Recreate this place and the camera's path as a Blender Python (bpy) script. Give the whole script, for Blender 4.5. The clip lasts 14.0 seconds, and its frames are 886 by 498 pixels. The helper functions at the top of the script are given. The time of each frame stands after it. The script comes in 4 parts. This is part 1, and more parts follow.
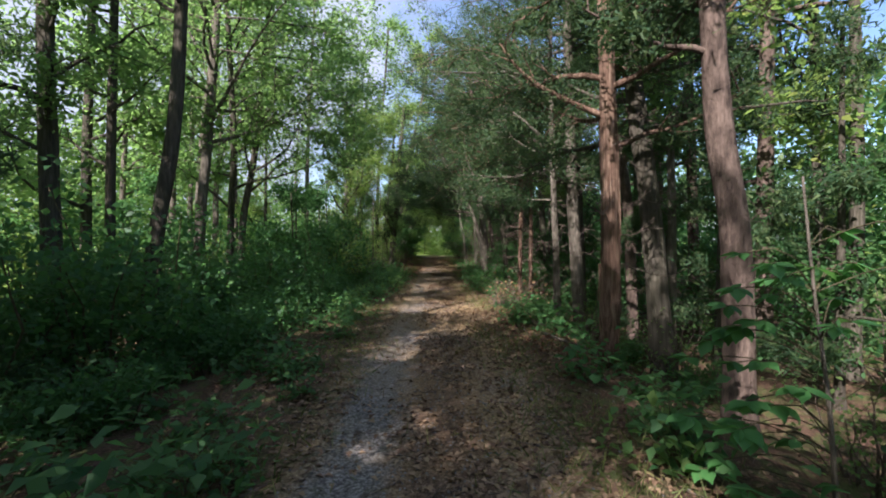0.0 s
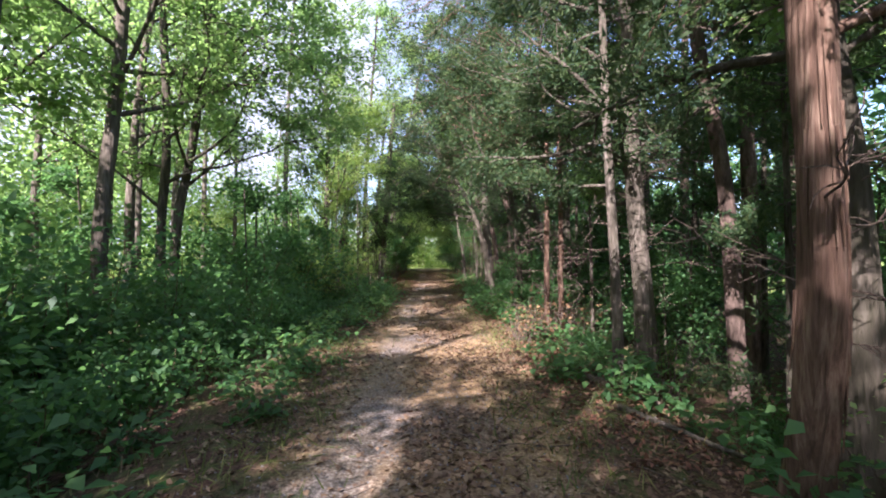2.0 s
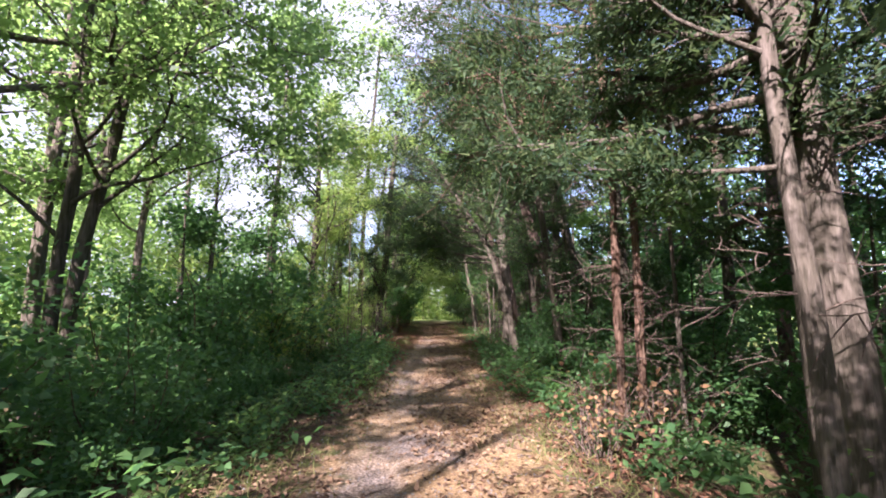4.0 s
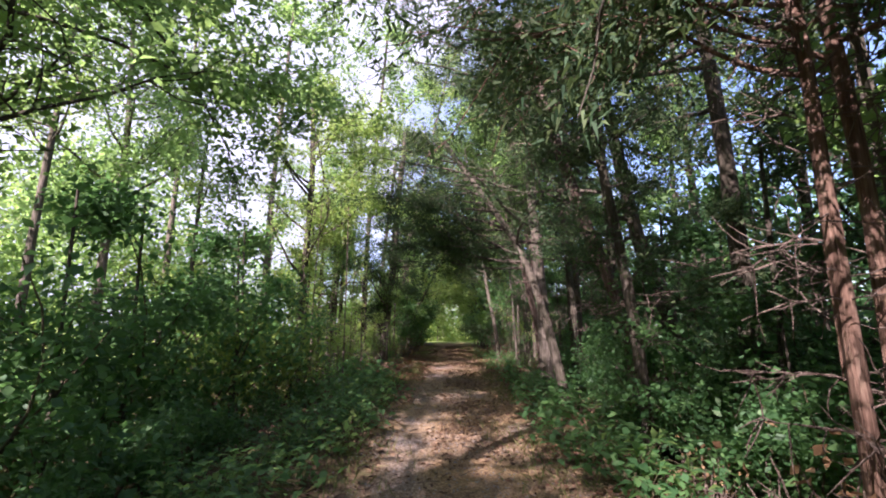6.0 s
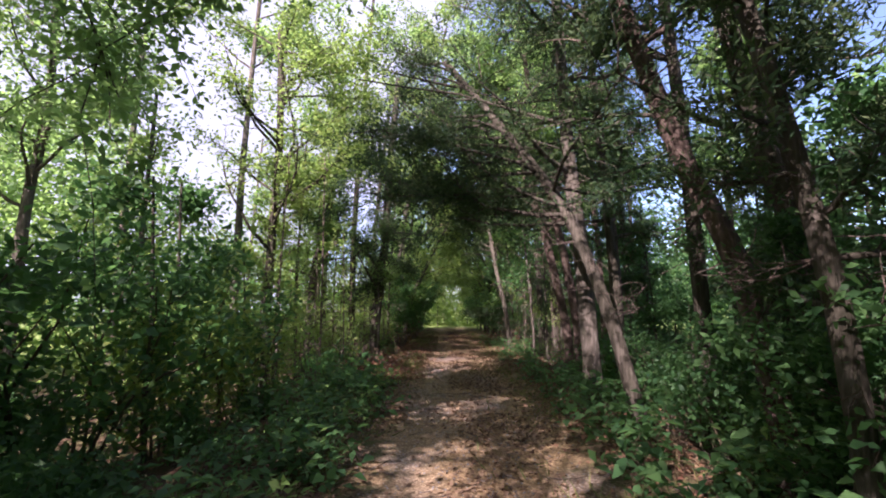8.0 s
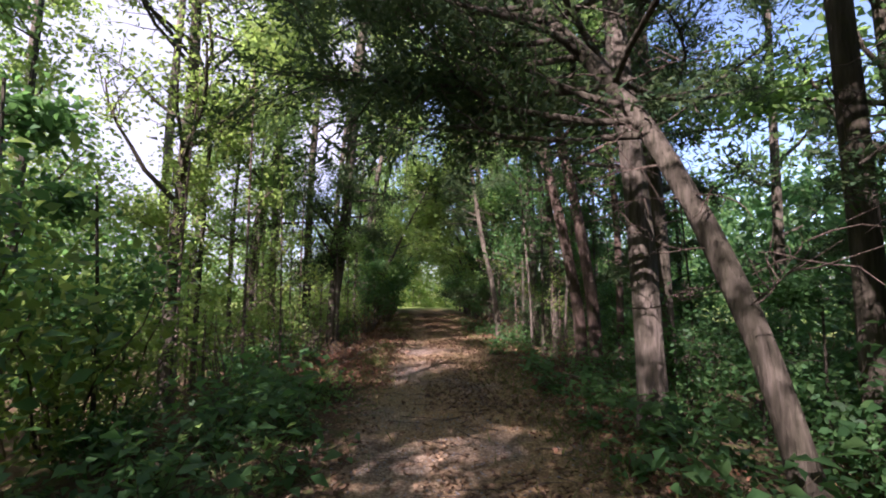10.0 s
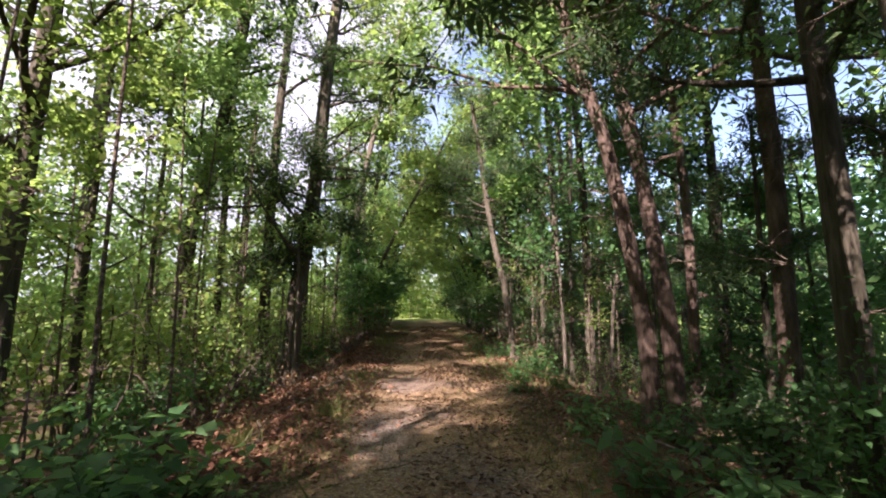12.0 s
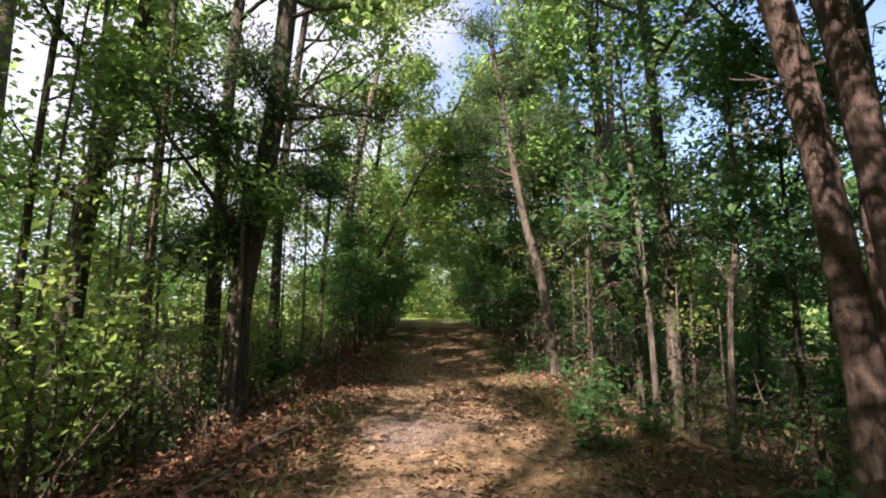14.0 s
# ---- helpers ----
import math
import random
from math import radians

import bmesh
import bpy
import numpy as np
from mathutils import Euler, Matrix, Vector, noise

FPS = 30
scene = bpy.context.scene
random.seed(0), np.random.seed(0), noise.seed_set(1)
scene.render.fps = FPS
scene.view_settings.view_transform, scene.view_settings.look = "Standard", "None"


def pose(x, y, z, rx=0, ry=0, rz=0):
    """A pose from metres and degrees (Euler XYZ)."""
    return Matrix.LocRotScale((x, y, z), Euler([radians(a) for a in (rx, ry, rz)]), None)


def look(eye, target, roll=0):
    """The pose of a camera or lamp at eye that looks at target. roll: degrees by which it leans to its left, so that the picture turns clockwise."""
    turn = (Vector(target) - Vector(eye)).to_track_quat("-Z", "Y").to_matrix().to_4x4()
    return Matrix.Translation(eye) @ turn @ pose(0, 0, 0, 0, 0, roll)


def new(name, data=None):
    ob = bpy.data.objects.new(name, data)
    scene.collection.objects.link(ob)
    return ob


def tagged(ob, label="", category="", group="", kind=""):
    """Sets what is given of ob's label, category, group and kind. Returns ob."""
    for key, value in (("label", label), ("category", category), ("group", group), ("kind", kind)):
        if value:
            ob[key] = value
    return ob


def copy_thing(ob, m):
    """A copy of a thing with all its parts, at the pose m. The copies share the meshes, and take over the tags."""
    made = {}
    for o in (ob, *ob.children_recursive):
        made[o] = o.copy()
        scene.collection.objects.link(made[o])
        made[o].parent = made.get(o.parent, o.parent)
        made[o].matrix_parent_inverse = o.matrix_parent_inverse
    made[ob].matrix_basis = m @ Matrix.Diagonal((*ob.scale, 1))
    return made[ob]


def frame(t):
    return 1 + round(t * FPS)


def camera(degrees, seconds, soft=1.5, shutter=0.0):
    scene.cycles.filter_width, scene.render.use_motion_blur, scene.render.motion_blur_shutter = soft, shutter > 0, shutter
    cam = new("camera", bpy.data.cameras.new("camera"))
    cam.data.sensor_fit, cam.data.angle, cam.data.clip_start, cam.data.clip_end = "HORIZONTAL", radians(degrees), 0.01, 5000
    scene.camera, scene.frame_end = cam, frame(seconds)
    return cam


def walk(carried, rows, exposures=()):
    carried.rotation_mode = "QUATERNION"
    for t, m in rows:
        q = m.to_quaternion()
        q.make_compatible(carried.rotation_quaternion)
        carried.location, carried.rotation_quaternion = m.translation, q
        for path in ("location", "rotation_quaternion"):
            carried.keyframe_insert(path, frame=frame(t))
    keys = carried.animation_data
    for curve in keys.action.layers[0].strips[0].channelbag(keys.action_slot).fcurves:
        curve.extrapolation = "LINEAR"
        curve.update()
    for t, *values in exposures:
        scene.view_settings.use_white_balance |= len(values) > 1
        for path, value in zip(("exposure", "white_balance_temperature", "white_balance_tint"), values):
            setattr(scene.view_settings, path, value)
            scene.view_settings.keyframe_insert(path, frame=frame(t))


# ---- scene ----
cam = camera(88.8, 14.0, soft=1.9)
METRES, EYE, TILT, LEAN, TURN = 19.8, 1.5, -1.0, 0.0, 0.0
ROWS = [
    (0.0, 0.0, 0.0, 0.0, 0.0, 0.0, -0.0),
    (0.5, -0.0031, 0.0391, -0.0016, -0.08, 0.88, -0.15),
    (1.0, -0.0024, 0.0782, -0.0015, -0.22, 1.02, -0.06),
    (1.5, -0.0045, 0.1159, -0.0013, -0.46, 1.05, 0.12),
    (2.0, -0.0033, 0.1536, -0.0008, -0.67, 1.59, 0.27),
    (2.5, -0.0056, 0.1904, -0.0002, -0.79, 2.8, 0.37),
    (3.0, -0.0052, 0.2287, -0.0002, -0.69, 4.52, 0.31),
    (5.5, -0.0063, 0.4051, 0.0017, 1.6, 10.8, 0.0),
    (6.0, -0.0086, 0.4414, 0.0018, 1.95, 10.6, 0.11),
    (6.5, -0.0119, 0.4765, 0.0015, 2.21, 10.18, 0.25),
    (7.0, -0.0138, 0.5112, 0.0027, 2.33, 9.71, 0.37),
    (7.5, -0.0161, 0.5454, 0.0024, 2.26, 9.28, 0.49),
    (8.0, -0.0184, 0.5791, 0.0023, 1.83, 8.67, 0.69),
    (8.5, -0.0214, 0.6134, 0.0022, 1.03, 7.67, 0.87),
    (9.0, -0.0246, 0.6472, 0.0032, 0.0, 6.2, 0.83),
    (11.5, -0.0176, 0.8272, 0.0038, -1.71, 6.3, -0.21),
    (12.0, -0.0184, 0.8619, 0.005, -1.08, 7.48, -0.37),
    (12.5, -0.0168, 0.8962, 0.0047, -0.51, 7.95, -0.37),
    (13.0, -0.0188, 0.9312, 0.0042, -0.14, 7.74, -0.33),
    (13.5, -0.0179, 0.9646, 0.0044, 0.11, 7.36, -0.18),
    (14.0, -0.0204, 0.998, 0.0049, 0.23, 7.35, -0.11),
]
walk(cam, [(t, pose(0, 0, EYE, TILT, LEAN, TURN) @ pose(METRES * x, METRES * y, METRES * z, 90 + pitch, roll, yaw)) for t, x, y, z, yaw, pitch, roll in ROWS],
     exposures=((0.0, 1.6, 5650, 17), (1.5, 2.2, 5650, 25), (3.0, 2.45, 5750, 32), (5.0, 2.35, 5850, 36), (7.0, 2.05, 5850, 37), (9.5, 1.95, 5800, 37), (11.5, 2.28, 6200, 34), (14.0, 2.02, 6300, 27)))

# ---- world, sun ----
SUN_AZ, SUN_EL = radians(212), radians(40)     # clockwise from +y; the sun stands behind and to the left
sun_to = Vector((math.sin(SUN_AZ) * math.cos(SUN_EL), math.cos(SUN_AZ) * math.cos(SUN_EL), math.sin(SUN_EL)))
world = bpy.data.worlds.new("sky")
scene.world = world
world.use_nodes = True
wn, wl = world.node_tree.nodes, world.node_tree.links
sky = wn.new("ShaderNodeTexSky")
sky.sky_type, sky.sun_disc, sky.sun_elevation, sky.sun_rotation = "NISHITA", False, SUN_EL, SUN_AZ
sky.dust_density, sky.air_density = 1.6, 1.0
cloud = wn.new("ShaderNodeTexNoise")
cloud.inputs["Scale"].default_value, cloud.inputs["Detail"].default_value = 2.2, 6.0
ramp = wn.new("ShaderNodeValToRGB")
ramp.color_ramp.elements[0].position, ramp.color_ramp.elements[1].position = 0.45, 0.6
mixw = wn.new("ShaderNodeMix")
mixw.data_type = "RGBA"
mixw.inputs[7].default_value = (3.3, 3.45, 3.8, 1)
wtc, wsep = wn.new("ShaderNodeTexCoord"), wn.new("ShaderNodeSeparateXYZ")
haze = wn.new("ShaderNodeMath")       # the sky is hazier over the open field, towards -x
haze.operation = "MULTIPLY_ADD"
haze.inputs[1].default_value = -0.34
wl.new(wtc.outputs["Generated"], wsep.inputs[0])
wl.new(wsep.outputs[0], haze.inputs[0])
wl.new(cloud.outputs["Fac"], haze.inputs[2])
wl.new(haze.outputs[0], ramp.inputs[0])
wl.new(ramp.outputs[0], mixw.inputs[0])
wl.new(sky.outputs[0], mixw.inputs[6])
bgn = wn["Background"]
bgn.inputs["Strength"].default_value = 0.085
wl.new(mixw.outputs[2], bgn.inputs["Color"])
sun = new("sun", bpy.data.lights.new("sun", "SUN"))
sun.data.energy, sun.data.angle, sun.data.color = 5.0, radians(0.6), (1.0, 0.9, 0.76)
sun.matrix_world = look(sun_to * 50, (0, 0, 0))


# ---- materials ----
def nodes_of(name):
    m = bpy.data.materials.new(name)
    m.use_nodes = True
    return m, m.node_tree.nodes, m.node_tree.links, m.node_tree.nodes["Principled BSDF"]


def mapped(n, l, scale):
    tc, mp = n.new("ShaderNodeTexCoord"), n.new("ShaderNodeMapping")
    mp.inputs["Scale"].default_value = scale
    l.new(tc.outputs["Object"], mp.inputs[0])
    return mp.outputs[0]


def noise_at(n, l, vec, scale, detail=4.0, rough=0.6):
    t = n.new("ShaderNodeTexNoise")
    t.inputs["Scale"].default_value, t.inputs["Detail"].default_value, t.inputs["Roughness"].default_value = scale, detail, rough
    l.new(vec, t.inputs["Vector"])
    return t.outputs["Fac"]


def ramped(n, l, fac, stops):
    r = n.new("ShaderNodeValToRGB")
    while len(r.color_ramp.elements) < len(stops):
        r.color_ramp.elements.new(0.5)
    for e, (p, c) in zip(r.color_ramp.elements, stops):
        e.position, e.color = p, (*c, 1)
    l.new(fac, r.inputs[0])
    return r.outputs[0]


def blend(n, l, fac, a, b):
    m = n.new("ShaderNodeMix")
    m.data_type = "RGBA"
    for sock, v in ((0, fac), (6, a), (7, b)):
        if isinstance(v, (int, float)):
            m.inputs[sock].default_value = v
        elif isinstance(v, tuple):
            m.inputs[sock].default_value = (*v, 1)
        else:
            l.new(v, m.inputs[sock])
    return m.outputs[2]


def math_node(n, l, op, a, b, clamp=False):
    m = n.new("ShaderNodeMath")
    m.operation, m.use_clamp = op, clamp
    for sock, v in ((0, a), (1, b)):
        if isinstance(v, (int, float)):
            m.inputs[sock].default_value = v
        else:
            l.new(v, m.inputs[sock])
    return m.outputs[0]


def bumped(n, l, p, height, strength, dist):
    b = n.new("ShaderNodeBump")
    b.inputs["Strength"].default_value, b.inputs["Distance"].default_value = strength, dist
    l.new(height, b.inputs["Height"])
    l.new(b.outputs[0], p.inputs["Normal"])


def bark(name, dark, mid, light, ridges=(26, 26, 2.2), moss=0.0):
    m, n, l, p = nodes_of(name)
    v = mapped(n, l, ridges)
    f = noise_at(n, l, v, 1.0, 6.0, 0.65)
    col = ramped(n, l, f, [(0.36, dark), (0.5, mid), (0.66, light)])
    big = noise_at(n, l, mapped(n, l, (3, 3, 1.3)), 1.0, 3.0)
    col = blend(n, l, big, col, tuple(c * 0.62 for c in mid))
    if moss:
        g = math_node(n, l, "MULTIPLY", noise_at(n, l, mapped(n, l, (5, 5, 2)), 1.3, 5.0), moss)
        col = blend(n, l, g, col, (0.07, 0.085, 0.03))
    l.new(col, p.inputs["Base Color"])
    p.inputs["Roughness"].default_value = 0.92
    p.inputs["Specular IOR Level"].default_value = 0.15
    bumped(n, l, p, f, 1.0, 0.06)
    return m


def foliage(name, a, b, c, through_col, rough=0.45, share=0.4):
    m, n, l, p = nodes_of(name)
    g = n.new("ShaderNodeNewGeometry")
    big = noise_at(n, l, mapped(n, l, (0.6, 0.6, 0.6)), 1.0, 2.0)
    f = math_node(n, l, "ADD", math_node(n, l, "MULTIPLY", g.outputs["Random Per Island"], 0.7), math_node(n, l, "MULTIPLY", big, 0.35))
    col = ramped(n, l, f, [(0.1, a), (0.5, b), (0.95, c)])
    l.new(col, p.inputs["Base Color"])
    p.inputs["Roughness"].default_value = rough
    p.inputs["Specular IOR Level"].default_value = 0.22
    t = n.new("ShaderNodeBsdfTranslucent")
    l.new(blend(n, l, f, through_col, tuple(x * 1.25 for x in through_col)), t.inputs[0])
    mx = n.new("ShaderNodeMixShader")
    mx.inputs[0].default_value = share
    l.new(p.outputs[0], mx.inputs[1])
    l.new(t.outputs[0], mx.inputs[2])
    l.new(mx.outputs[0], n["Material Output"].inputs[0])
    return m


M_CEDAR = bark("cedar_bark", (0.04, 0.023, 0.016), (0.19, 0.116, 0.08), (0.4, 0.285, 0.205), (30, 30, 1.5))
M_PINE = bark("pine_bark", (0.04, 0.028, 0.023), (0.138, 0.098, 0.078), (0.26, 0.19, 0.152), (16, 16, 5))
M_GREY = bark("grey_bark", (0.05, 0.04, 0.034), (0.16, 0.128, 0.108), (0.3, 0.25, 0.22), (24, 24, 4), 0.35)
# dark bark also stands in for shade on the shaded and arching cedars
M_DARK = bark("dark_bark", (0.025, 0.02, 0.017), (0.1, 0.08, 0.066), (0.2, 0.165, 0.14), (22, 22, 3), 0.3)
M_TWIG = bark("dead_twig_bark", (0.07, 0.05, 0.04), (0.18, 0.135, 0.105), (0.32, 0.26, 0.21), (30, 30, 30))
M_STEM = bark("green_stem_bark", (0.05, 0.045, 0.025), (0.12, 0.1, 0.055), (0.2, 0.17, 0.1), (30, 30, 10))
M_LEAF = foliage("broad_leaf", (0.034, 0.08, 0.028), (0.06, 0.124, 0.04), (0.13, 0.185, 0.055), (0.28, 0.44, 0.12), 0.5, 0.56)
# lighter yellow-green, put also on foliage that should look sunlit
M_LEAF_Y = foliage("yellow_green_leaf", (0.06, 0.12, 0.03), (0.11, 0.18, 0.045), (0.24, 0.25, 0.06), (0.3, 0.43, 0.1), 0.45, 0.52)
M_SHRUB = foliage("shrub_leaf", (0.026, 0.07, 0.026), (0.046, 0.11, 0.038), (0.085, 0.16, 0.05), (0.14, 0.3, 0.08), 0.5)
M_NEEDLE = foliage("cedar_needle", (0.018, 0.042, 0.02), (0.033, 0.07, 0.029), (0.1, 0.132, 0.048), (0.11, 0.17, 0.055), 0.65, 0.34)
M_DRYNEEDLE = foliage("dry_needle", (0.12, 0.07, 0.035), (0.2, 0.12, 0.06), (0.28, 0.2, 0.1), (0.2, 0.13, 0.06), 0.7, 0.2)
M_LITTER = foliage("fallen_leaf", (0.075, 0.045, 0.031), (0.155, 0.097, 0.056), (0.33, 0.23, 0.14), (0.2, 0.12, 0.07), 0.75, 0.1)
M_RED = foliage("rust_fallen_leaf", (0.1, 0.045, 0.028), (0.18, 0.085, 0.05), (0.3, 0.165, 0.1), (0.2, 0.1, 0.06), 0.75, 0.1)
M_GRASS = foliage("grass_blade", (0.06, 0.09, 0.025), (0.11, 0.13, 0.04), (0.26, 0.22, 0.09), (0.16, 0.2, 0.05), 0.6, 0.3)
M_DRYGRASS = foliage("dry_grass_blade", (0.11, 0.075, 0.04), (0.2, 0.14, 0.075), (0.33, 0.25, 0.14), (0.3, 0.22, 0.1), 0.7, 0.25)


def ground_material():
    m, n, l, p = nodes_of("trail_and_forest_floor")
    tc = n.new("ShaderNodeTexCoord")
    v = tc.outputs["Object"]
    sx = n.new("ShaderNodeSeparateXYZ")
    l.new(v, sx.inputs[0])
    fine = noise_at(n, l, v, 38.0, 6.0, 0.7)
    mid = noise_at(n, l, v, 5.0, 5.0, 0.6)
    big = noise_at(n, l, v, 0.8, 3.0, 0.5)
    past = math_node(n, l, "MAXIMUM", math_node(n, l, "SUBTRACT", sx.outputs[1], 24.0), 0.0)
    bend = math_node(n, l, "MULTIPLY", math_node(n, l, "MULTIPLY", past, past), 0.0011)
    line = math_node(n, l, "ADD", math_node(n, l, "MULTIPLY", sx.outputs[1], 0.012), bend)
    off = math_node(n, l, "ABSOLUTE", math_node(n, l, "ADD", sx.outputs[0], line), 0)
    edge = math_node(n, l, "ADD", off, math_node(n, l, "MULTIPLY", math_node(n, l, "SUBTRACT", mid, 0.5), 1.4))
    gravel = ramped(n, l, fine, [(0.34, (0.045, 0.036, 0.03)), (0.5, (0.16, 0.126, 0.102)), (0.66, (0.4, 0.33, 0.27))])
    dust = ramped(n, l, fine, [(0.34, (0.085, 0.054, 0.029)), (0.52, (0.28, 0.19, 0.098)), (0.7, (0.5, 0.375, 0.215))])
    duff = ramped(n, l, fine, [(0.34, (0.02, 0.013, 0.009)), (0.5, (0.085, 0.05, 0.033)), (0.68, (0.22, 0.135, 0.09))])
    trail = blend(n, l, ramped(n, l, big, [(0.32, (0, 0, 0)), (0.52, (1, 1, 1))]), gravel, dust)
    u = math_node(n, l, "ADD", sx.outputs[0], line)
    wob = math_node(n, l, "ADD", u, math_node(n, l, "MULTIPLY", math_node(n, l, "SUBTRACT", mid, 0.5), 0.5))
    grit = ramped(n, l, fine, [(0.36, (0.05, 0.05, 0.053)), (0.5, (0.13, 0.13, 0.135)), (0.66, (0.33, 0.33, 0.335))])
    rut = n.new("ShaderNodeMapRange")        # bare grey grit in the wheel rut
    rut.inputs[1].default_value, rut.inputs[2].default_value, rut.inputs[3].default_value, rut.inputs[4].default_value = 0.14, 0.38, 0.72, 0.0
    l.new(math_node(n, l, "ABSOLUTE", math_node(n, l, "ADD", wob, 0.6), 0), rut.inputs[0])
    strip = n.new("ShaderNodeMapRange")      # trodden leaf mould along the crown of the trail
    strip.inputs[1].default_value, strip.inputs[2].default_value, strip.inputs[3].default_value, strip.inputs[4].default_value = 0.15, 0.45, 0.7, 0.0
    l.new(math_node(n, l, "ABSOLUTE", math_node(n, l, "SUBTRACT", wob, 0.05), 0), strip.inputs[0])
    early = n.new("ShaderNodeMapRange")      # the grit shows most on the first stretch
    early.inputs[1].default_value, early.inputs[2].default_value, early.inputs[3].default_value, early.inputs[4].default_value = 4.0, 10.0, 1.0, 0.22
    l.new(sx.outputs[1], early.inputs[0])
    trail = blend(n, l, math_node(n, l, "MULTIPLY", strip.outputs[0], early.outputs[0]), trail, duff)
    trail = blend(n, l, math_node(n, l, "MULTIPLY", rut.outputs[0], early.outputs[0]), trail, grit)
    late = n.new("ShaderNodeMapRange")       # leaf mould covers more of the trail under the arch
    late.inputs[1].default_value, late.inputs[2].default_value, late.inputs[4].default_value = 19.0, 29.0, 0.65
    l.new(sx.outputs[1], late.inputs[0])
    mould = ramped(n, l, fine, [(0.34, (0.06, 0.033, 0.02)), (0.52, (0.19, 0.112, 0.064)), (0.7, (0.42, 0.28, 0.17))])
    trail = blend(n, l, late.outputs[0], trail, mould)
    grassy = ramped(n, l, fine, [(0.3, (0.035, 0.045, 0.015)), (0.55, (0.09, 0.1, 0.035)), (0.8, (0.2, 0.17, 0.08))])
    side = blend(n, l, ramped(n, l, mid, [(0.45, (0, 0, 0)), (0.62, (1, 1, 1))]), duff, grassy)
    r = n.new("ShaderNodeMapRange")
    r.inputs[1].default_value, r.inputs[2].default_value = 0.8, 1.2
    l.new(edge, r.inputs[0])
    near = blend(n, l, r.outputs[0], trail, side)
    far = n.new("ShaderNodeMapRange")
    far.inputs[1].default_value, far.inputs[2].default_value = 13.0, 17.0
    l.new(math_node(n, l, "MAXIMUM", off, math_node(n, l, "SUBTRACT", sx.outputs[1], 31.0)), far.inputs[0])
    meadow = ramped(n, l, mid, [(0.3, (0.1, 0.14, 0.035)), (0.55, (0.17, 0.22, 0.06)), (0.8, (0.3, 0.3, 0.12))])
    l.new(blend(n, l, far.outputs[0], near, meadow), p.inputs["Base Color"])
    p.inputs["Roughness"].default_value = 0.95
    p.inputs["Specular IOR Level"].default_value = 0.1
    bumped(n, l, p, fine, 0.8, 0.03)
    return m


M_GROUND = ground_material()


# ---- mesh helpers ----
def mesh_of(name, verts, faces, mat, smooth=False):
    """verts (N, 3), faces (M, 3 or 4)."""
    verts, faces = np.asarray(verts, np.float32), np.asarray(faces, np.int32)
    me = bpy.data.meshes.new(name)
    me.vertices.add(len(verts))
    me.vertices.foreach_set("co", verts.ravel())
    k = faces.shape[1]
    me.loops.add(faces.size)
    me.loops.foreach_set("vertex_index", faces.ravel())
    me.polygons.add(len(faces))
    me.polygons.foreach_set("loop_start", np.arange(0, faces.size, k, dtype=np.int32))
    if smooth:
        me.polygons.foreach_set("use_smooth", np.ones(len(faces), bool))
    me.materials.append(mat)
    me.update(calc_edges=True)
    return me


def part(name, verts, faces, mat, parent=None, label="", smooth=False):
    ob = new(name, mesh_of(name, verts, faces, mat, smooth))
    ob.parent = parent
    return tagged(ob, label)


def joined(pieces):
    """Several (verts, faces) as one."""
    vs, fs, k = [], [], 0
    for v, f in pieces:
        vs.append(v), fs.append(np.asarray(f) + k)
        k += len(v)
    return np.concatenate(vs), np.concatenate(fs)


def spline(pts, step):
    """Points about step apart along a smooth line through pts."""
    p = [np.array(q, float) for q in pts]
    p = [2 * p[0] - p[1]] + p + [2 * p[-1] - p[-2]]
    out = []
    for a, b, c, d in zip(p, p[1:], p[2:], p[3:]):
        k = max(1, int(np.linalg.norm(c - b) / step))
        for t in np.arange(k) / k:
            out.append(0.5 * (2 * b + (c - a) * t + (2 * a - 5 * b + 4 * c - d) * t * t + (3 * b - a - 3 * c + d) * t ** 3))
    return np.array(out + [p[-2]])


def tube(pts, radii, sides, ridge=0.0, seed=0.0, flare=0.0):
    pts, radii = np.asarray(pts, float), np.asarray(radii, float)
    d = np.gradient(pts, axis=0)
    d /= np.linalg.norm(d, axis=1)[:, None] + 1e-9
    ref = np.where(np.abs(d[:, 2:3]) > 0.9, np.array([[1.0, 0, 0]]), np.array([[0, 0, 1.0]]))
    u = np.cross(d, ref)
    u /= np.linalg.norm(u, axis=1)[:, None] + 1e-9
    w = np.cross(d, u)
    a = np.arange(sides) / sides * 2 * np.pi
    r = np.repeat(radii[:, None], sides, 1)
    if ridge:
        z = pts[:, 2][:, None]
        r = r * (1 + ridge * (np.sin(5 * a + seed + 0.9 * z) * 0.4 + np.sin(3 * a - 1.3 * z + seed * 2) * 0.5 + np.sin(9 * a + 2.1 * np.sin(1.7 * z + seed)) * 0.35
                              + 0.3 * np.sin(4.1 * z + 2 * a + seed)))
    if flare:
        low = np.exp(-np.maximum(pts[:, 2] - pts[0, 2] - 0.05, 0) / 0.16)[:, None]
        r = r * (1 + flare * low * (0.7 + 0.5 * np.sin(4 * a + seed)))
    v = pts[:, None] + r[..., None] * (np.cos(a)[None, :, None] * u[:, None] + np.sin(a)[None, :, None] * w[:, None])
    n = len(pts)
    i, j = np.meshgrid(np.arange(n - 1), np.arange(sides), indexing="ij")
    k = (j + 1) % sides
    f = np.stack([i * sides + j, i * sides + k, (i + 1) * sides + k, (i + 1) * sides + j], -1).reshape(-1, 4)
    return v.reshape(-1, 3), f


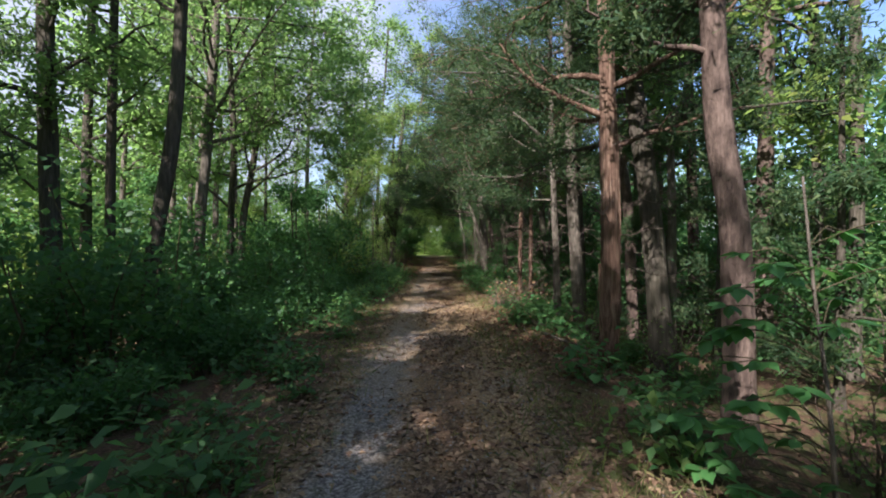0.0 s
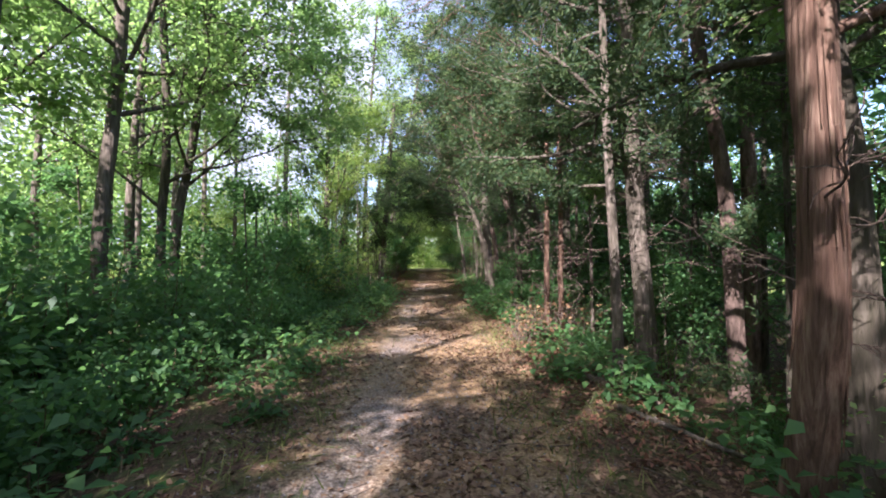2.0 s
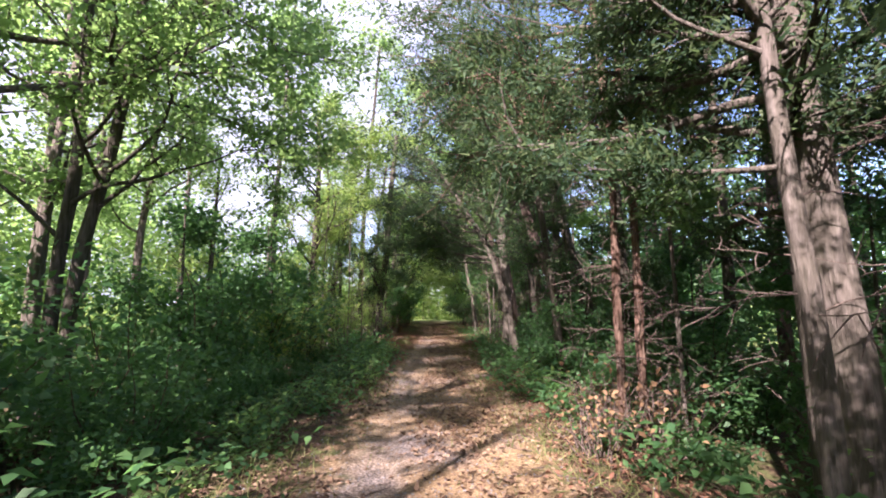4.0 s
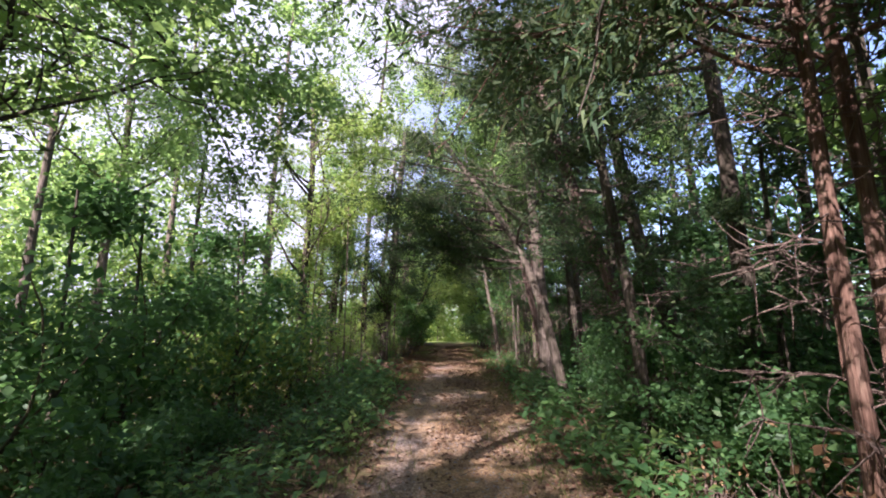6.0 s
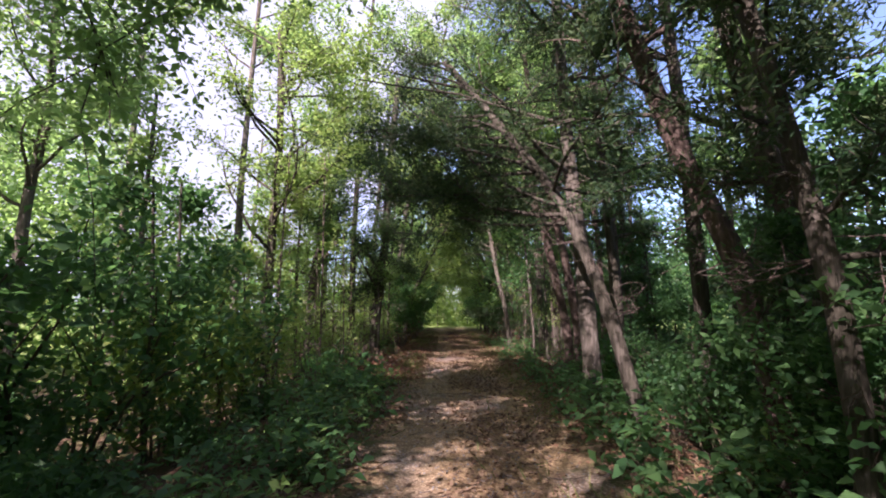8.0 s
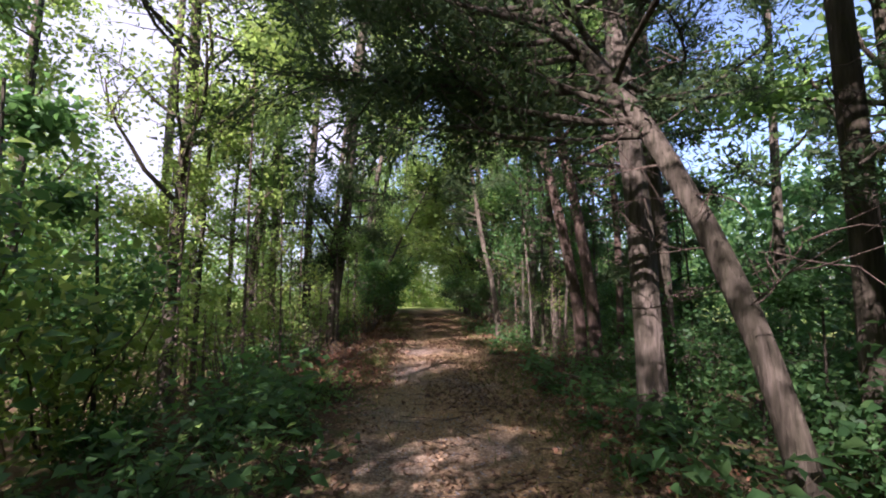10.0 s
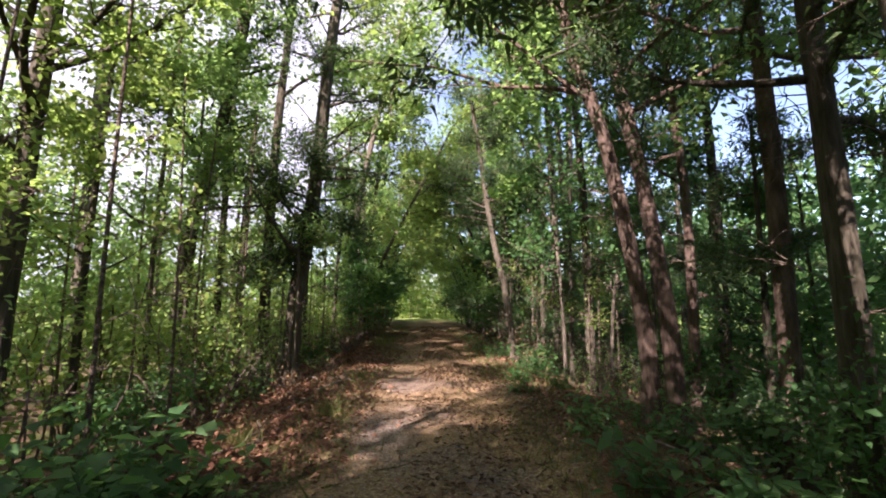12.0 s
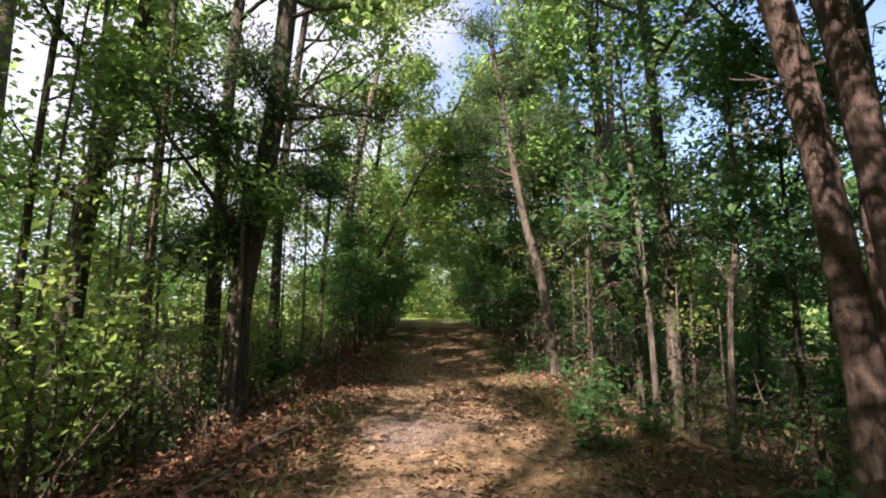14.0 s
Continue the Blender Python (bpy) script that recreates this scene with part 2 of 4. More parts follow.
def leaves(at, size, rng, width=0.55, flat=0.6, along=None, fold=0.12):
    """A folded four-cornered leaf at each point; flat: how level they lie."""
    n = len(at)
    d = rng.normal(size=(n, 3))
    if along is not None:
        d = d * 0.6 + along
    d[:, 2] *= 1 - flat * 0.7
    d[:, 2] -= 0.25 * flat
    d /= np.linalg.norm(d, axis=1)[:, None] + 1e-9
    up = rng.normal(size=(n, 3)) * (1 - flat) + np.array([0, 0, 1.0]) * flat
    s = np.cross(d, up)
    s /= np.linalg.norm(s, axis=1)[:, None] + 1e-9
    nrm = np.cross(s, d)
    L = size * rng.uniform(0.65, 1.3, (n, 1))
    W = L * width * rng.uniform(0.8, 1.2, (n, 1)) * 0.5
    mid = at + d * L * 0.42
    v = np.stack([at, mid + s * W + nrm * W * fold * 3, at + d * L - nrm * L * fold, mid - s * W + nrm * W * fold * 3], 1)
    return v.reshape(-1, 3), np.arange(4 * n).reshape(n, 4)


def blades(at, size, rng, width=0.14, along=None, up=0.0):
    """Narrow three-cornered blades, for needles and grass."""
    n = len(at)
    d = rng.normal(size=(n, 3))
    if along is not None:
        d = d * 0.7 + along
    d[:, 2] += up
    d /= np.linalg.norm(d, axis=1)[:, None] + 1e-9
    s = np.cross(d, rng.normal(size=(n, 3)))
    s /= np.linalg.norm(s, axis=1)[:, None] + 1e-9
    L = size * rng.uniform(0.6, 1.4, (n, 1))
    v = np.stack([at - s * L * width * 0.5, at + s * L * width * 0.5, at + d * L], 1)
    return v.reshape(-1, 3), np.arange(3 * n).reshape(n, 3)


def trail_x(y):
    return -0.012 * y - 0.0011 * np.maximum(np.asarray(y, float) - 24.0, 0.0) ** 2 * (np.asarray(y) < 60)


def gz(x, y):
    """The height of the ground."""
    x, y = np.asarray(x, float), np.asarray(y, float)
    u = x - trail_x(y)
    a = np.abs(u)
    left, right = np.clip((a - 1.5) / 4.2, 0, 1), np.clip((a - 1.45) / 2.2, 0, 1)
    s = lambda t: t * t * (3 - 2 * t)
    drop = np.where(u < 0, 0.72 * s(left), 0.52 * s(right))
    rough = 0.025 * np.sin(1.9 * x + 0.7 * y) + 0.02 * np.sin(3.1 * y - 1.3 * x) + 0.012 * np.sin(7.3 * x + 1) * np.sin(6.1 * y)
    rut = -0.025 * (np.exp(-((u + 0.55) / 0.22) ** 2) + np.exp(-((u - 0.6) / 0.22) ** 2))
    fall = np.clip((y - 36) / 20, 0, 1) * drop
    return -drop + fall + rough * np.clip(0.35 + (a - 0.9) * 0.6, 0.3, 1.6) * np.clip((60 - a) / 20, 0, 1) + rut


def twig_line(start, way, length, rng, n=5, bend=0.22, lift=0.0):
    p, d = np.array(start, float), np.array(way, float)
    out = [p]
    for _ in range(n):
        d = d + rng.normal(size=3) * bend
        d[2] += lift
        d /= np.linalg.norm(d)
        p = p + d * length / n
        out.append(p)
    return np.array(out)


def limb_set(start, way, length, r, rng, twigs, lift, twig_len=0.4, plain=False):
    """A limb with its twigs, and the points (with outward ways) at which leaves grow."""
    line = twig_line(start, way, length, rng, 6, 0.16, lift)
    pieces = [tube(line, np.linspace(r, r * 0.25, len(line)), 6)]
    at, ways = [], []
    for k in range(twigs):
        f = rng.uniform(0.25, 1.0) * (len(line) - 1)
        i = min(int(f), len(line) - 2)
        p = line[i] + (line[i + 1] - line[i]) * (f - i)
        d = (line[i + 1] - line[i]) / np.linalg.norm(line[i + 1] - line[i])
        w = d * 0.7 + rng.normal(size=3) * 0.75
        w[2] = w[2] * 0.6 + lift
        w /= np.linalg.norm(w)
        tl = length * twig_len * rng.uniform(0.6, 1.2)
        tw = twig_line(p, w, tl, rng, 3, 0.25, lift * 0.5)
        pieces.append(tube(tw, np.linspace(max(r * 0.3, 0.006), 0.003, len(tw)), 3))
        at.append(tw), ways.append(np.gradient(tw, axis=0))
    at, ways = np.concatenate(at), np.concatenate(ways)
    ways /= np.linalg.norm(ways, axis=1)[:, None] + 1e-9
    return pieces[0] if plain else joined(pieces), at, ways


def tree(name, label, points, r0, r1, bark_mat, leaf_mat, seed, low, limbs, reach, count, size=0.085, kind="broad", spread=0.16,
         dead=0, dead_low=0.8, lift=0.06, sides=16, step=0.14, category="tree", group="", toward=None, ridge=0.07, twigs=9, fine=1.0, strips=0, boughs=()):
    """points: the trunk's line in the world, the first on the ground. low: where living limbs begin."""
    rng = np.random.default_rng(seed)
    bx, by = points[0][0], points[0][1]
    base = np.array([bx, by, float(gz(bx, by))])
    root = tagged(new(name), label, category, group)
    root.location = base
    pts = [np.array([0, 0, -0.15])] + [np.array(p, float) - base for p in points[1:]]
    line = spline(pts, step)
    h = line[:, 2]
    rad = r0 + (r1 - r0) * np.clip(h / max(h[-1], 0.1), 0, 1) ** 0.8
    trunk = part("trunk", *tube(line, rad, sides, ridge, seed * 1.7, 0.55), bark_mat, root, smooth=True)
    for k in range(strips):          # shreds of bark peeling off the trunk
        i0 = int(rng.integers(2, max(3, int(2.6 / step))))
        n0 = int(rng.integers(3, 7))
        a0 = rng.uniform(0, 2 * math.pi)
        seg = line[i0:i0 + n0]
        push = (rad[i0:i0 + n0] * 1.06 + 0.012 * np.linspace(1, 0, len(seg)) ** 2)[:, None]
        seg = seg + push * np.array([math.cos(a0), math.sin(a0), 0])
        part("bark_strip", *tube(seg, np.linspace(0.006, 0.014, len(seg)), 4), bark_mat, trunk)
    top = h[-1]
    all_at, all_way = [], []
    for k in range(limbs):
        z = low + (top - low) * (k + rng.uniform(0, 1)) / limbs
        i = int(np.argmin(np.abs(h - z)))
        az = rng.uniform(0, 2 * np.pi)
        if toward is not None and rng.uniform() < 0.55:
            az = toward + rng.normal() * 0.5
        rise = rng.uniform(0.1, 0.8) if kind == "broad" else rng.uniform(-0.15, 0.35)
        way = np.array([np.cos(az), np.sin(az), rise])
        way /= np.linalg.norm(way)
        L = reach * rng.uniform(0.6, 1.15) * (1.0 - 0.45 * (z - low) / max(top - low, 0.1))
        (v, f), at, ways = limb_set(line[i], way, L, min(rad[i] * 0.45, 0.012 + 0.018 * L), rng, twigs, lift)
        part("limb", v, f, bark_mat, root)
        all_at.append(at), all_way.append(ways)
    for z, az, L in boughs:          # heavy single boughs, drooping with foliage; some are added only to cast shade
        i = int(np.argmin(np.abs(h - z)))
        (v, f), at, ways = limb_set(line[i], np.array([math.cos(az) * 0.99, math.sin(az) * 0.99, 0.1]), L, 0.03, rng, 16, 0.0, 0.5)
        part("bough", v, f, bark_mat, root)
        all_at += [at] * 4
        all_way += [ways] * 4
    for k in range(dead):
        z = dead_low + (low + 0.8 - dead_low) * rng.uniform(0, 1)
        i = int(np.argmin(np.abs(h - z)))
        az = rng.uniform(0, 2 * np.pi)
        way = np.array([np.cos(az), np.sin(az), rng.uniform(-0.2, 0.5)])
        (v, f), _, _ = limb_set(line[i] + way * rad[i] * 0.6, way / np.linalg.norm(way), rng.uniform(0.3, 0.85), rng.uniform(0.004, 0.009), rng, 7, 0.0, 0.5)
        part("dead_branch", v, f, M_TWIG, root, "bare grey dead branch")
    if count and all_at:
        near = kind != "broad" and sides == 16 and size < 0.135
        count = int(count * (1.7 if kind == "broad" else 2.1 if near else 1.3))
        at, ways = np.concatenate(all_at), np.concatenate(all_way)
        heavy = np.repeat(rng.gamma(0.8 if kind == "broad" else 0.65, 1.0, len(at) // 4), 4)   # some twigs are full, some nearly bare
        pick = rng.choice(len(at), count, p=heavy / heavy.sum())
        p = at[pick] + rng.normal(size=(count, 3)) * (spread if kind == "broad" else spread * 0.7) * np.array([1, 1, 0.7])
        if kind == "broad":
            v, f = leaves(p, size * 1.05, rng, flat=0.5)
        else:
            v, f = blades(p, size * (0.66 if near else 1), rng, (0.27 if near else 0.24) * fine, ways[pick] * 0.8)
        part("crown", v, f, leaf_mat, root)
    return root


def shrub(name, label, height, width, count, size, leaf_mat, seed, stems=7, group="", at=(0, 0), flat=0.5, stem_mat=None, sparse=1.0):
    rng = np.random.default_rng(seed)
    root = tagged(new(name), label, "shrub", group)
    root.location = (at[0], at[1], float(gz(*at)) - 0.03)
    pts, ways = [], []
    for k in range(stems):
        az, r = rng.uniform(0, 2 * np.pi), rng.uniform(0.02, 0.25) * width
        way = np.array([np.cos(az) * 0.36, np.sin(az) * 0.36, 1.0])
        (v, f), at_k, w_k = limb_set((np.cos(az) * r, np.sin(az) * r, -0.05), way / np.linalg.norm(way), height * rng.uniform(0.75, 1.15), 0.008 + 0.006 * height, rng, 6, 0.03, 0.4, plain=True)
        part("stem", v, f, stem_mat or M_STEM, root)
        pts.append(at_k), ways.append(w_k)
    pts = np.concatenate(pts)
    p = pts[rng.integers(0, len(pts), count)] + rng.normal(size=(count, 3)) * 0.11 * width * sparse
    p[:, 2] = np.maximum(p[:, 2], 0.04)
    part("foliage", *leaves(p, size, rng, flat=flat), leaf_mat, root)
    return root


# ---- ground ----
def graded(lo, hi, fine_lo, fine_hi, fine, grow=1.35):
    mid = list(np.arange(fine_lo, fine_hi + 1e-6, fine))
    s, x, a = fine, fine_lo, []
    while x > lo:
        s *= grow
        x -= s
        a.append(x)
    s, x, b = fine, fine_hi, []
    while x < hi:
        s *= grow
        x += s
        b.append(x)
    return np.array(a[::-1] + mid + b)


gx, gy = graded(-2500, 2500, -5.0, 5.0, 0.14), graded(-2500, 2500, -3.0, 40.0, 0.17)
X, Y = np.meshgrid(gx, gy, indexing="ij")
I, J = np.meshgrid(np.arange(len(gx) - 1), np.arange(len(gy) - 1), indexing="ij")
K = len(gy)
ground = part("ground", np.stack([X, Y, gz(X, Y)], -1).reshape(-1, 3),
              np.stack([I * K + J, (I + 1) * K + J, (I + 1) * K + J + 1, I * K + J + 1], -1).reshape(-1, 4), M_GROUND, smooth=True)
tagged(ground, "gravel and dirt trail through leaf-strewn forest floor", "ground", kind="structure")

# ---- the trees along the trail ----
CEDAR = "red cedar with shredding reddish bark and dark needles"
# right side
tree("pine_tree", "pine with pale pinkish bark beside the trail", [(2.85, 4.3), (2.78, 4.3, 1.5), (2.62, 4.4, 3.2), (2.5, 4.5, 8)], 0.15, 0.08, M_PINE, M_NEEDLE, 11, 3.6, 12, 2.2, 5000, 0.13, "needle", dead=4, dead_low=1.2)
tree("cedar_tree", CEDAR, [(2.12, 5.75), (2.03, 5.5, 1.1), (2.0, 5.5, 3.0), (1.9, 5.6, 7)], 0.125, 0.07, M_CEDAR, M_NEEDLE, 12, 2.7, 22, 1.8, 9000, 0.12, "needle", dead=8, ridge=0.2, strips=26)
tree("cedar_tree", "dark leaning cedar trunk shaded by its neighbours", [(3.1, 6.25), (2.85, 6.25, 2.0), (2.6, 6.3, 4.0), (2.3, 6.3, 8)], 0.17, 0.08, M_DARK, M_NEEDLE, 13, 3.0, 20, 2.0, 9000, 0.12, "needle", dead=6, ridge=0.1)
tree("slim_tree", "slim grey trunk in the shade behind the cedars", [(3.75, 7.4), (3.7, 7.35, 2.6), (3.6, 7.5, 7)], 0.08, 0.04, M_GREY, M_LEAF, 14, 3.2, 9, 1.8, 3500, 0.09)
tree("cedar_tree", "grey-barked cedar with bare dead twigs", [(2.8, 9.2), (2.72, 9.1, 0.6), (2.6, 9.2, 3.0), (2.5, 9.4, 8)], 0.14, 0.07, M_GREY, M_NEEDLE, 15, 3.0, 24, 3.2, 11000, 0.12, "needle", dead=10, toward=2.9)
tree("cedar_tree", "slim grey-barked cedar with bare dead twigs", [(2.25, 8.8), (2.2, 8.8, 1.2), (2.15, 8.9, 3.0), (2.1, 9, 6)], 0.075, 0.04, M_GREY, M_NEEDLE, 16, 2.4, 16, 1.6, 8000, 0.11, "needle", dead=6)
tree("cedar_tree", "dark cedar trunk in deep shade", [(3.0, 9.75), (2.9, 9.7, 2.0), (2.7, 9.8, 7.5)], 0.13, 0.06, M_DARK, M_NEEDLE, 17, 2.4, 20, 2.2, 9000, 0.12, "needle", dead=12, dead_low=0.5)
tree("pine_tree", "leaning pine lit in patches by the sun", [(3.6, 8.5), (3.5, 8.6, 2.2), (3.25, 8.8, 4.5), (3.0, 9, 8.5)], 0.11, 0.06, M_PINE, M_NEEDLE, 18, 4.0, 14, 2.0, 6000, 0.13, "needle", dead=1, dead_low=1.2)
tree("pine_tree", "dark pine trunk in the shade", [(4.7, 9.9), (4.65, 9.8, 2.2), (4.5, 10, 8.5)], 0.13, 0.07, M_PINE, M_NEEDLE, 19, 3.8, 12, 2.2, 5500, 0.13, "needle", dead=1, dead_low=1.2)
tree("pine_tree", "dark pine trunk in the shade", [(5.7, 10.2), (5.6, 10.2, 2.7), (5.5, 10.4, 8.5)], 0.13, 0.07, M_PINE, M_NEEDLE, 20, 3.8, 12, 2.2, 5500, 0.13, "needle", dead=1, dead_low=1.2)
# boughs of these two cedars are added to shade the right verge
tree("cedar_tree", "sunlit red cedar with a thicket of dry twigs", [(1.92, 11.25), (1.91, 11.25, 0.8), (1.93, 11.3, 2.0), (1.96, 11.4, 3.6), (1.8, 11.7, 7)], 0.046, 0.035, M_CEDAR, M_NEEDLE, 21, 2.9, 20, 1.8, 9500, 0.12, "needle", dead=36, dead_low=0.3, ridge=0.14, strips=12, boughs=((3.6, 2.9, 2.0), (4.4, 3.3, 2.4), (5.2, 2.7, 2.2), (6.0, 3.2, 2.6), (6.6, 2.7, 2.6)))
tree("cedar_tree", "sunlit red cedar with a thicket of dry twigs", [(2.2, 11.35), (2.2, 11.35, 1.4), (2.21, 11.4, 2.8), (2.12, 11.6, 6.5)], 0.05, 0.035, M_CEDAR, M_NEEDLE, 22, 3.1, 20, 3.0, 9500, 0.12, "needle", dead=32, dead_low=0.3, ridge=0.14, strips=12, boughs=((4.0, 3.1, 2.2), (5.0, 2.7, 2.4), (4.4, 2.6, 2.6), (5.2, 2.5, 2.8), (3.8, 2.3, 2.0), (6.0, 3.0, 2.4)))
tree("slim_tree", "thin dark sapling trunk in deep shade", [(3.0, 12.0), (2.98, 12.0, 1.5), (2.95, 12.1, 4.5)], 0.035, 0.02, M_GREY, M_LEAF, 25, 2.4, 8, 1.3, 2500, 0.09, dead=4)
tree("cedar_tree", "leaning cedar hung with foliage", [(2.05, 14.35), (1.95, 14.3, 1.2), (1.85, 14.4, 2.4), (1.6, 14.6, 4.5), (1.4, 14.8, 7)], 0.078, 0.045, M_DARK, M_NEEDLE, 26, 1.3, 20, 1.1, 5000, 0.12, "needle", dead=16, dead_low=0.4)
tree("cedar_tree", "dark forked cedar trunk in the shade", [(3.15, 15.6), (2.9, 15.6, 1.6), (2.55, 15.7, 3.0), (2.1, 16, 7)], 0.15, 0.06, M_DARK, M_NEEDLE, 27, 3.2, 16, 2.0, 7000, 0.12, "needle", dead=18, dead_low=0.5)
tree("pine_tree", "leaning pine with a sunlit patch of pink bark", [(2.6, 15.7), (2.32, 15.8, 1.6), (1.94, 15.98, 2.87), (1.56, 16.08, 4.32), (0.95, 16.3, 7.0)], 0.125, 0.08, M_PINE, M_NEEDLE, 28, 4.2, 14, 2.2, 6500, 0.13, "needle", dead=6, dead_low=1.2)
# bark darkened in place of the shade this trunk lacks
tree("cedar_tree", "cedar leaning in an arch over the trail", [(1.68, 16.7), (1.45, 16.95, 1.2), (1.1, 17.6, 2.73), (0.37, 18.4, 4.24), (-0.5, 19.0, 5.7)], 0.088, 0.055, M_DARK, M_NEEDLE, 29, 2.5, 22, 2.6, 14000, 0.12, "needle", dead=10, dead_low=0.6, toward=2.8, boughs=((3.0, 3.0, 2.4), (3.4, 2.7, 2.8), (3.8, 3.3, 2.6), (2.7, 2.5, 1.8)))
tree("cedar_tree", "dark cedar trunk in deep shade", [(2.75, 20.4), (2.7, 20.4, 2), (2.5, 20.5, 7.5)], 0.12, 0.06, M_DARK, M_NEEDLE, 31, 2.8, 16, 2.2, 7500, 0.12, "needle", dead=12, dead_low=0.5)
tree("large_tree", "thick grey trunk with furrowed bark beside the trail", [(1.72, 18.74), (1.7, 18.74, 0.5), (1.64, 18.75, 2.3), (1.55, 18.9, 4.2), (1.5, 19.2, 9)], 0.145, 0.08, M_GREY, M_NEEDLE, 32, 3.6, 16, 3.0, 8000, 0.13, "needle", ridge=0.08, dead=2, dead_low=2.0)
tree("twin_tree", "grey trunk of a leaning pair of trees", [(2.32, 22.8), (2.28, 22.75, 0.9), (1.82, 22.6, 3.17), (1.35, 22.7, 5.0), (0.9, 22.8, 8)], 0.115, 0.06, M_PINE, M_LEAF, 33, 4.0, 14, 3.2, 7500, 0.09, dead=3, dead_low=2.0, group="leaning pair")
tree("twin_tree", "grey trunk of a leaning pair of trees", [(2.55, 22.6), (2.5, 22.6, 1.0), (2.25, 22.6, 2.8), (1.95, 22.6, 4.4), (1.5, 22.7, 8)], 0.12, 0.06, M_PINE, M_LEAF, 34, 4.0, 14, 3.2, 7500, 0.09, dead=3, dead_low=2.0, group="leaning pair")
tree("slim_tree", "slim trunk leaning over the fallen branches", [(3.5, 23.9), (3.55, 23.9, 1.5), (3.5, 24, 4.0), (3.1, 24.2, 8)], 0.085, 0.05, M_PINE, M_SHRUB, 35, 3.5, 10, 2.3, 5000, 0.09, dead=3)
tree("slim_tree", "slim dark trunk in the shade", [(4.4, 24.6), (4.6, 24.8, 2.0), (4.5, 25, 8)], 0.1, 0.06, M_DARK, M_SHRUB, 36, 3.5, 10, 2.3, 5000, 0.09, dead=3)
tree("sapling_tree", "pale thin sapling trunk among shade leaves", [(1.8, 24.6), (1.78, 24.65, 1.1), (1.7, 24.7, 2.4), (1.6, 24.8, 4.2)], 0.035, 0.02, M_GREY, M_SHRUB, 37, 1.8, 8, 1.2, 1000, 0.085, dead=3)
tree("sapling_tree", "pale thin sapling trunk among shade leaves", [(2.5, 24.5), (2.58, 24.55, 1.1), (2.75, 24.6, 2.2), (2.8, 24.7, 4)], 0.032, 0.02, M_GREY, M_SHRUB, 38, 1.6, 8, 1.3, 1000, 0.085, dead=3)
tree("cedar_tree", "cedar with a patch of sun on reddish bark", [(1.45, 27.4), (1.3, 27.7, 1.5), (1.05, 28.3, 3.1), (0.6, 29.2, 7.0)], 0.085, 0.05, M_DARK, M_NEEDLE, 39, 3.2, 18, 1.6, 6500, 0.12, "needle", dead=16, dead_low=0.4)
# left side
# stands out of view, added to block sun from the first metres
tree("oak_tree", "unseen leafy hardwood added to shade the start of the trail", [(-4.6, -0.8), (-4.5, -0.8, 3), (-4.2, -0.7, 9)], 0.14, 0.07, M_DARK, M_LEAF, 40, 3.0, 14, 3.0, 4200, 0.12)
tree("oak_tree", "dark trunk of a shaded hardwood", [(-5.9, 6.9), (-6.0, 6.9, 3), (-6.1, 7, 8)], 0.16, 0.09, M_DARK, M_LEAF, 41, 3.2, 12, 2.4, 3800, 0.1, toward=3.1)
tree("oak_tree", "dark trunk of a shaded hardwood", [(-4.85, 7.3), (-4.65, 7.3, 1.4), (-4.3, 7.3, 3.6), (-4.1, 7.4, 8)], 0.14, 0.08, M_DARK, M_LEAF, 42, 5.6, 12, 2.8, 2600, 0.1, toward=0.1)
tree("oak_tree", "slim dark trunk of a shaded hardwood", [(-6.1, 8.2), (-6.0, 8.2, 3), (-5.9, 8.3, 7.5)], 0.1, 0.06, M_DARK, M_LEAF, 43, 3.0, 10, 2.0, 1500, 0.1, toward=3.0)
# boughs added high up to keep sun off the arching cedar
tree("oak_tree", "grey hardwood trunk leaning slightly", [(-5.95, 10.9), (-5.79, 10.8, 1.9), (-5.6, 10.9, 4.4), (-5.3, 11, 9)], 0.14, 0.08, M_GREY, M_LEAF, 44, 4.6, 16, 4.0, 6000, 0.1, boughs=((6.8, 0.0, 3.7), (7.6, 0.25, 3.5), (8.2, -0.2, 3.3)), toward=0.2)
tree("oak_tree", "slim hardwood trunk of a close pair", [(-6.1, 12.9), (-6.05, 12.9, 2), (-6.0, 13, 4.6), (-6.3, 13, 11)], 0.11, 0.06, M_DARK, M_LEAF, 45, 2.9, 18, 3.4, 7000, 0.1, toward=0.1, group="left pair")
# boughs added above the view to shade the trail further on
tree("oak_tree", "slim hardwood trunk of a close pair", [(-5.8, 12.8), (-5.65, 12.8, 2), (-5.3, 12.9, 4.4), (-4.7, 13, 10.5)], 0.11, 0.06, M_DARK, M_LEAF, 46, 3.2, 17, 3.2, 9000, 0.1, toward=-0.3, boughs=((5.6, 0.95, 3.6), (6.2, 0.85, 4.2), (6.8, 1.0, 4.2), (7.4, 0.85, 4.6)), group="left pair")
# boughs added to keep sun off the cedar across the trail
tree("slim_tree", "slim trunk with patches of sun on its bark", [(-4.78, 21.75), (-4.74, 21.75, 1.0), (-4.68, 21.8, 3.2), (-4.6, 21.85, 5.5), (-4.7, 21.9, 8.5)], 0.125, 0.07, M_DARK, M_LEAF_Y, 47, 3.2, 20, 3.0, 8500, 0.09, boughs=((6.4, 0.0, 2.6), (7.2, 0.35, 2.9), (7.9, -0.3, 2.6)), toward=-0.9, dead=3, dead_low=1.5)
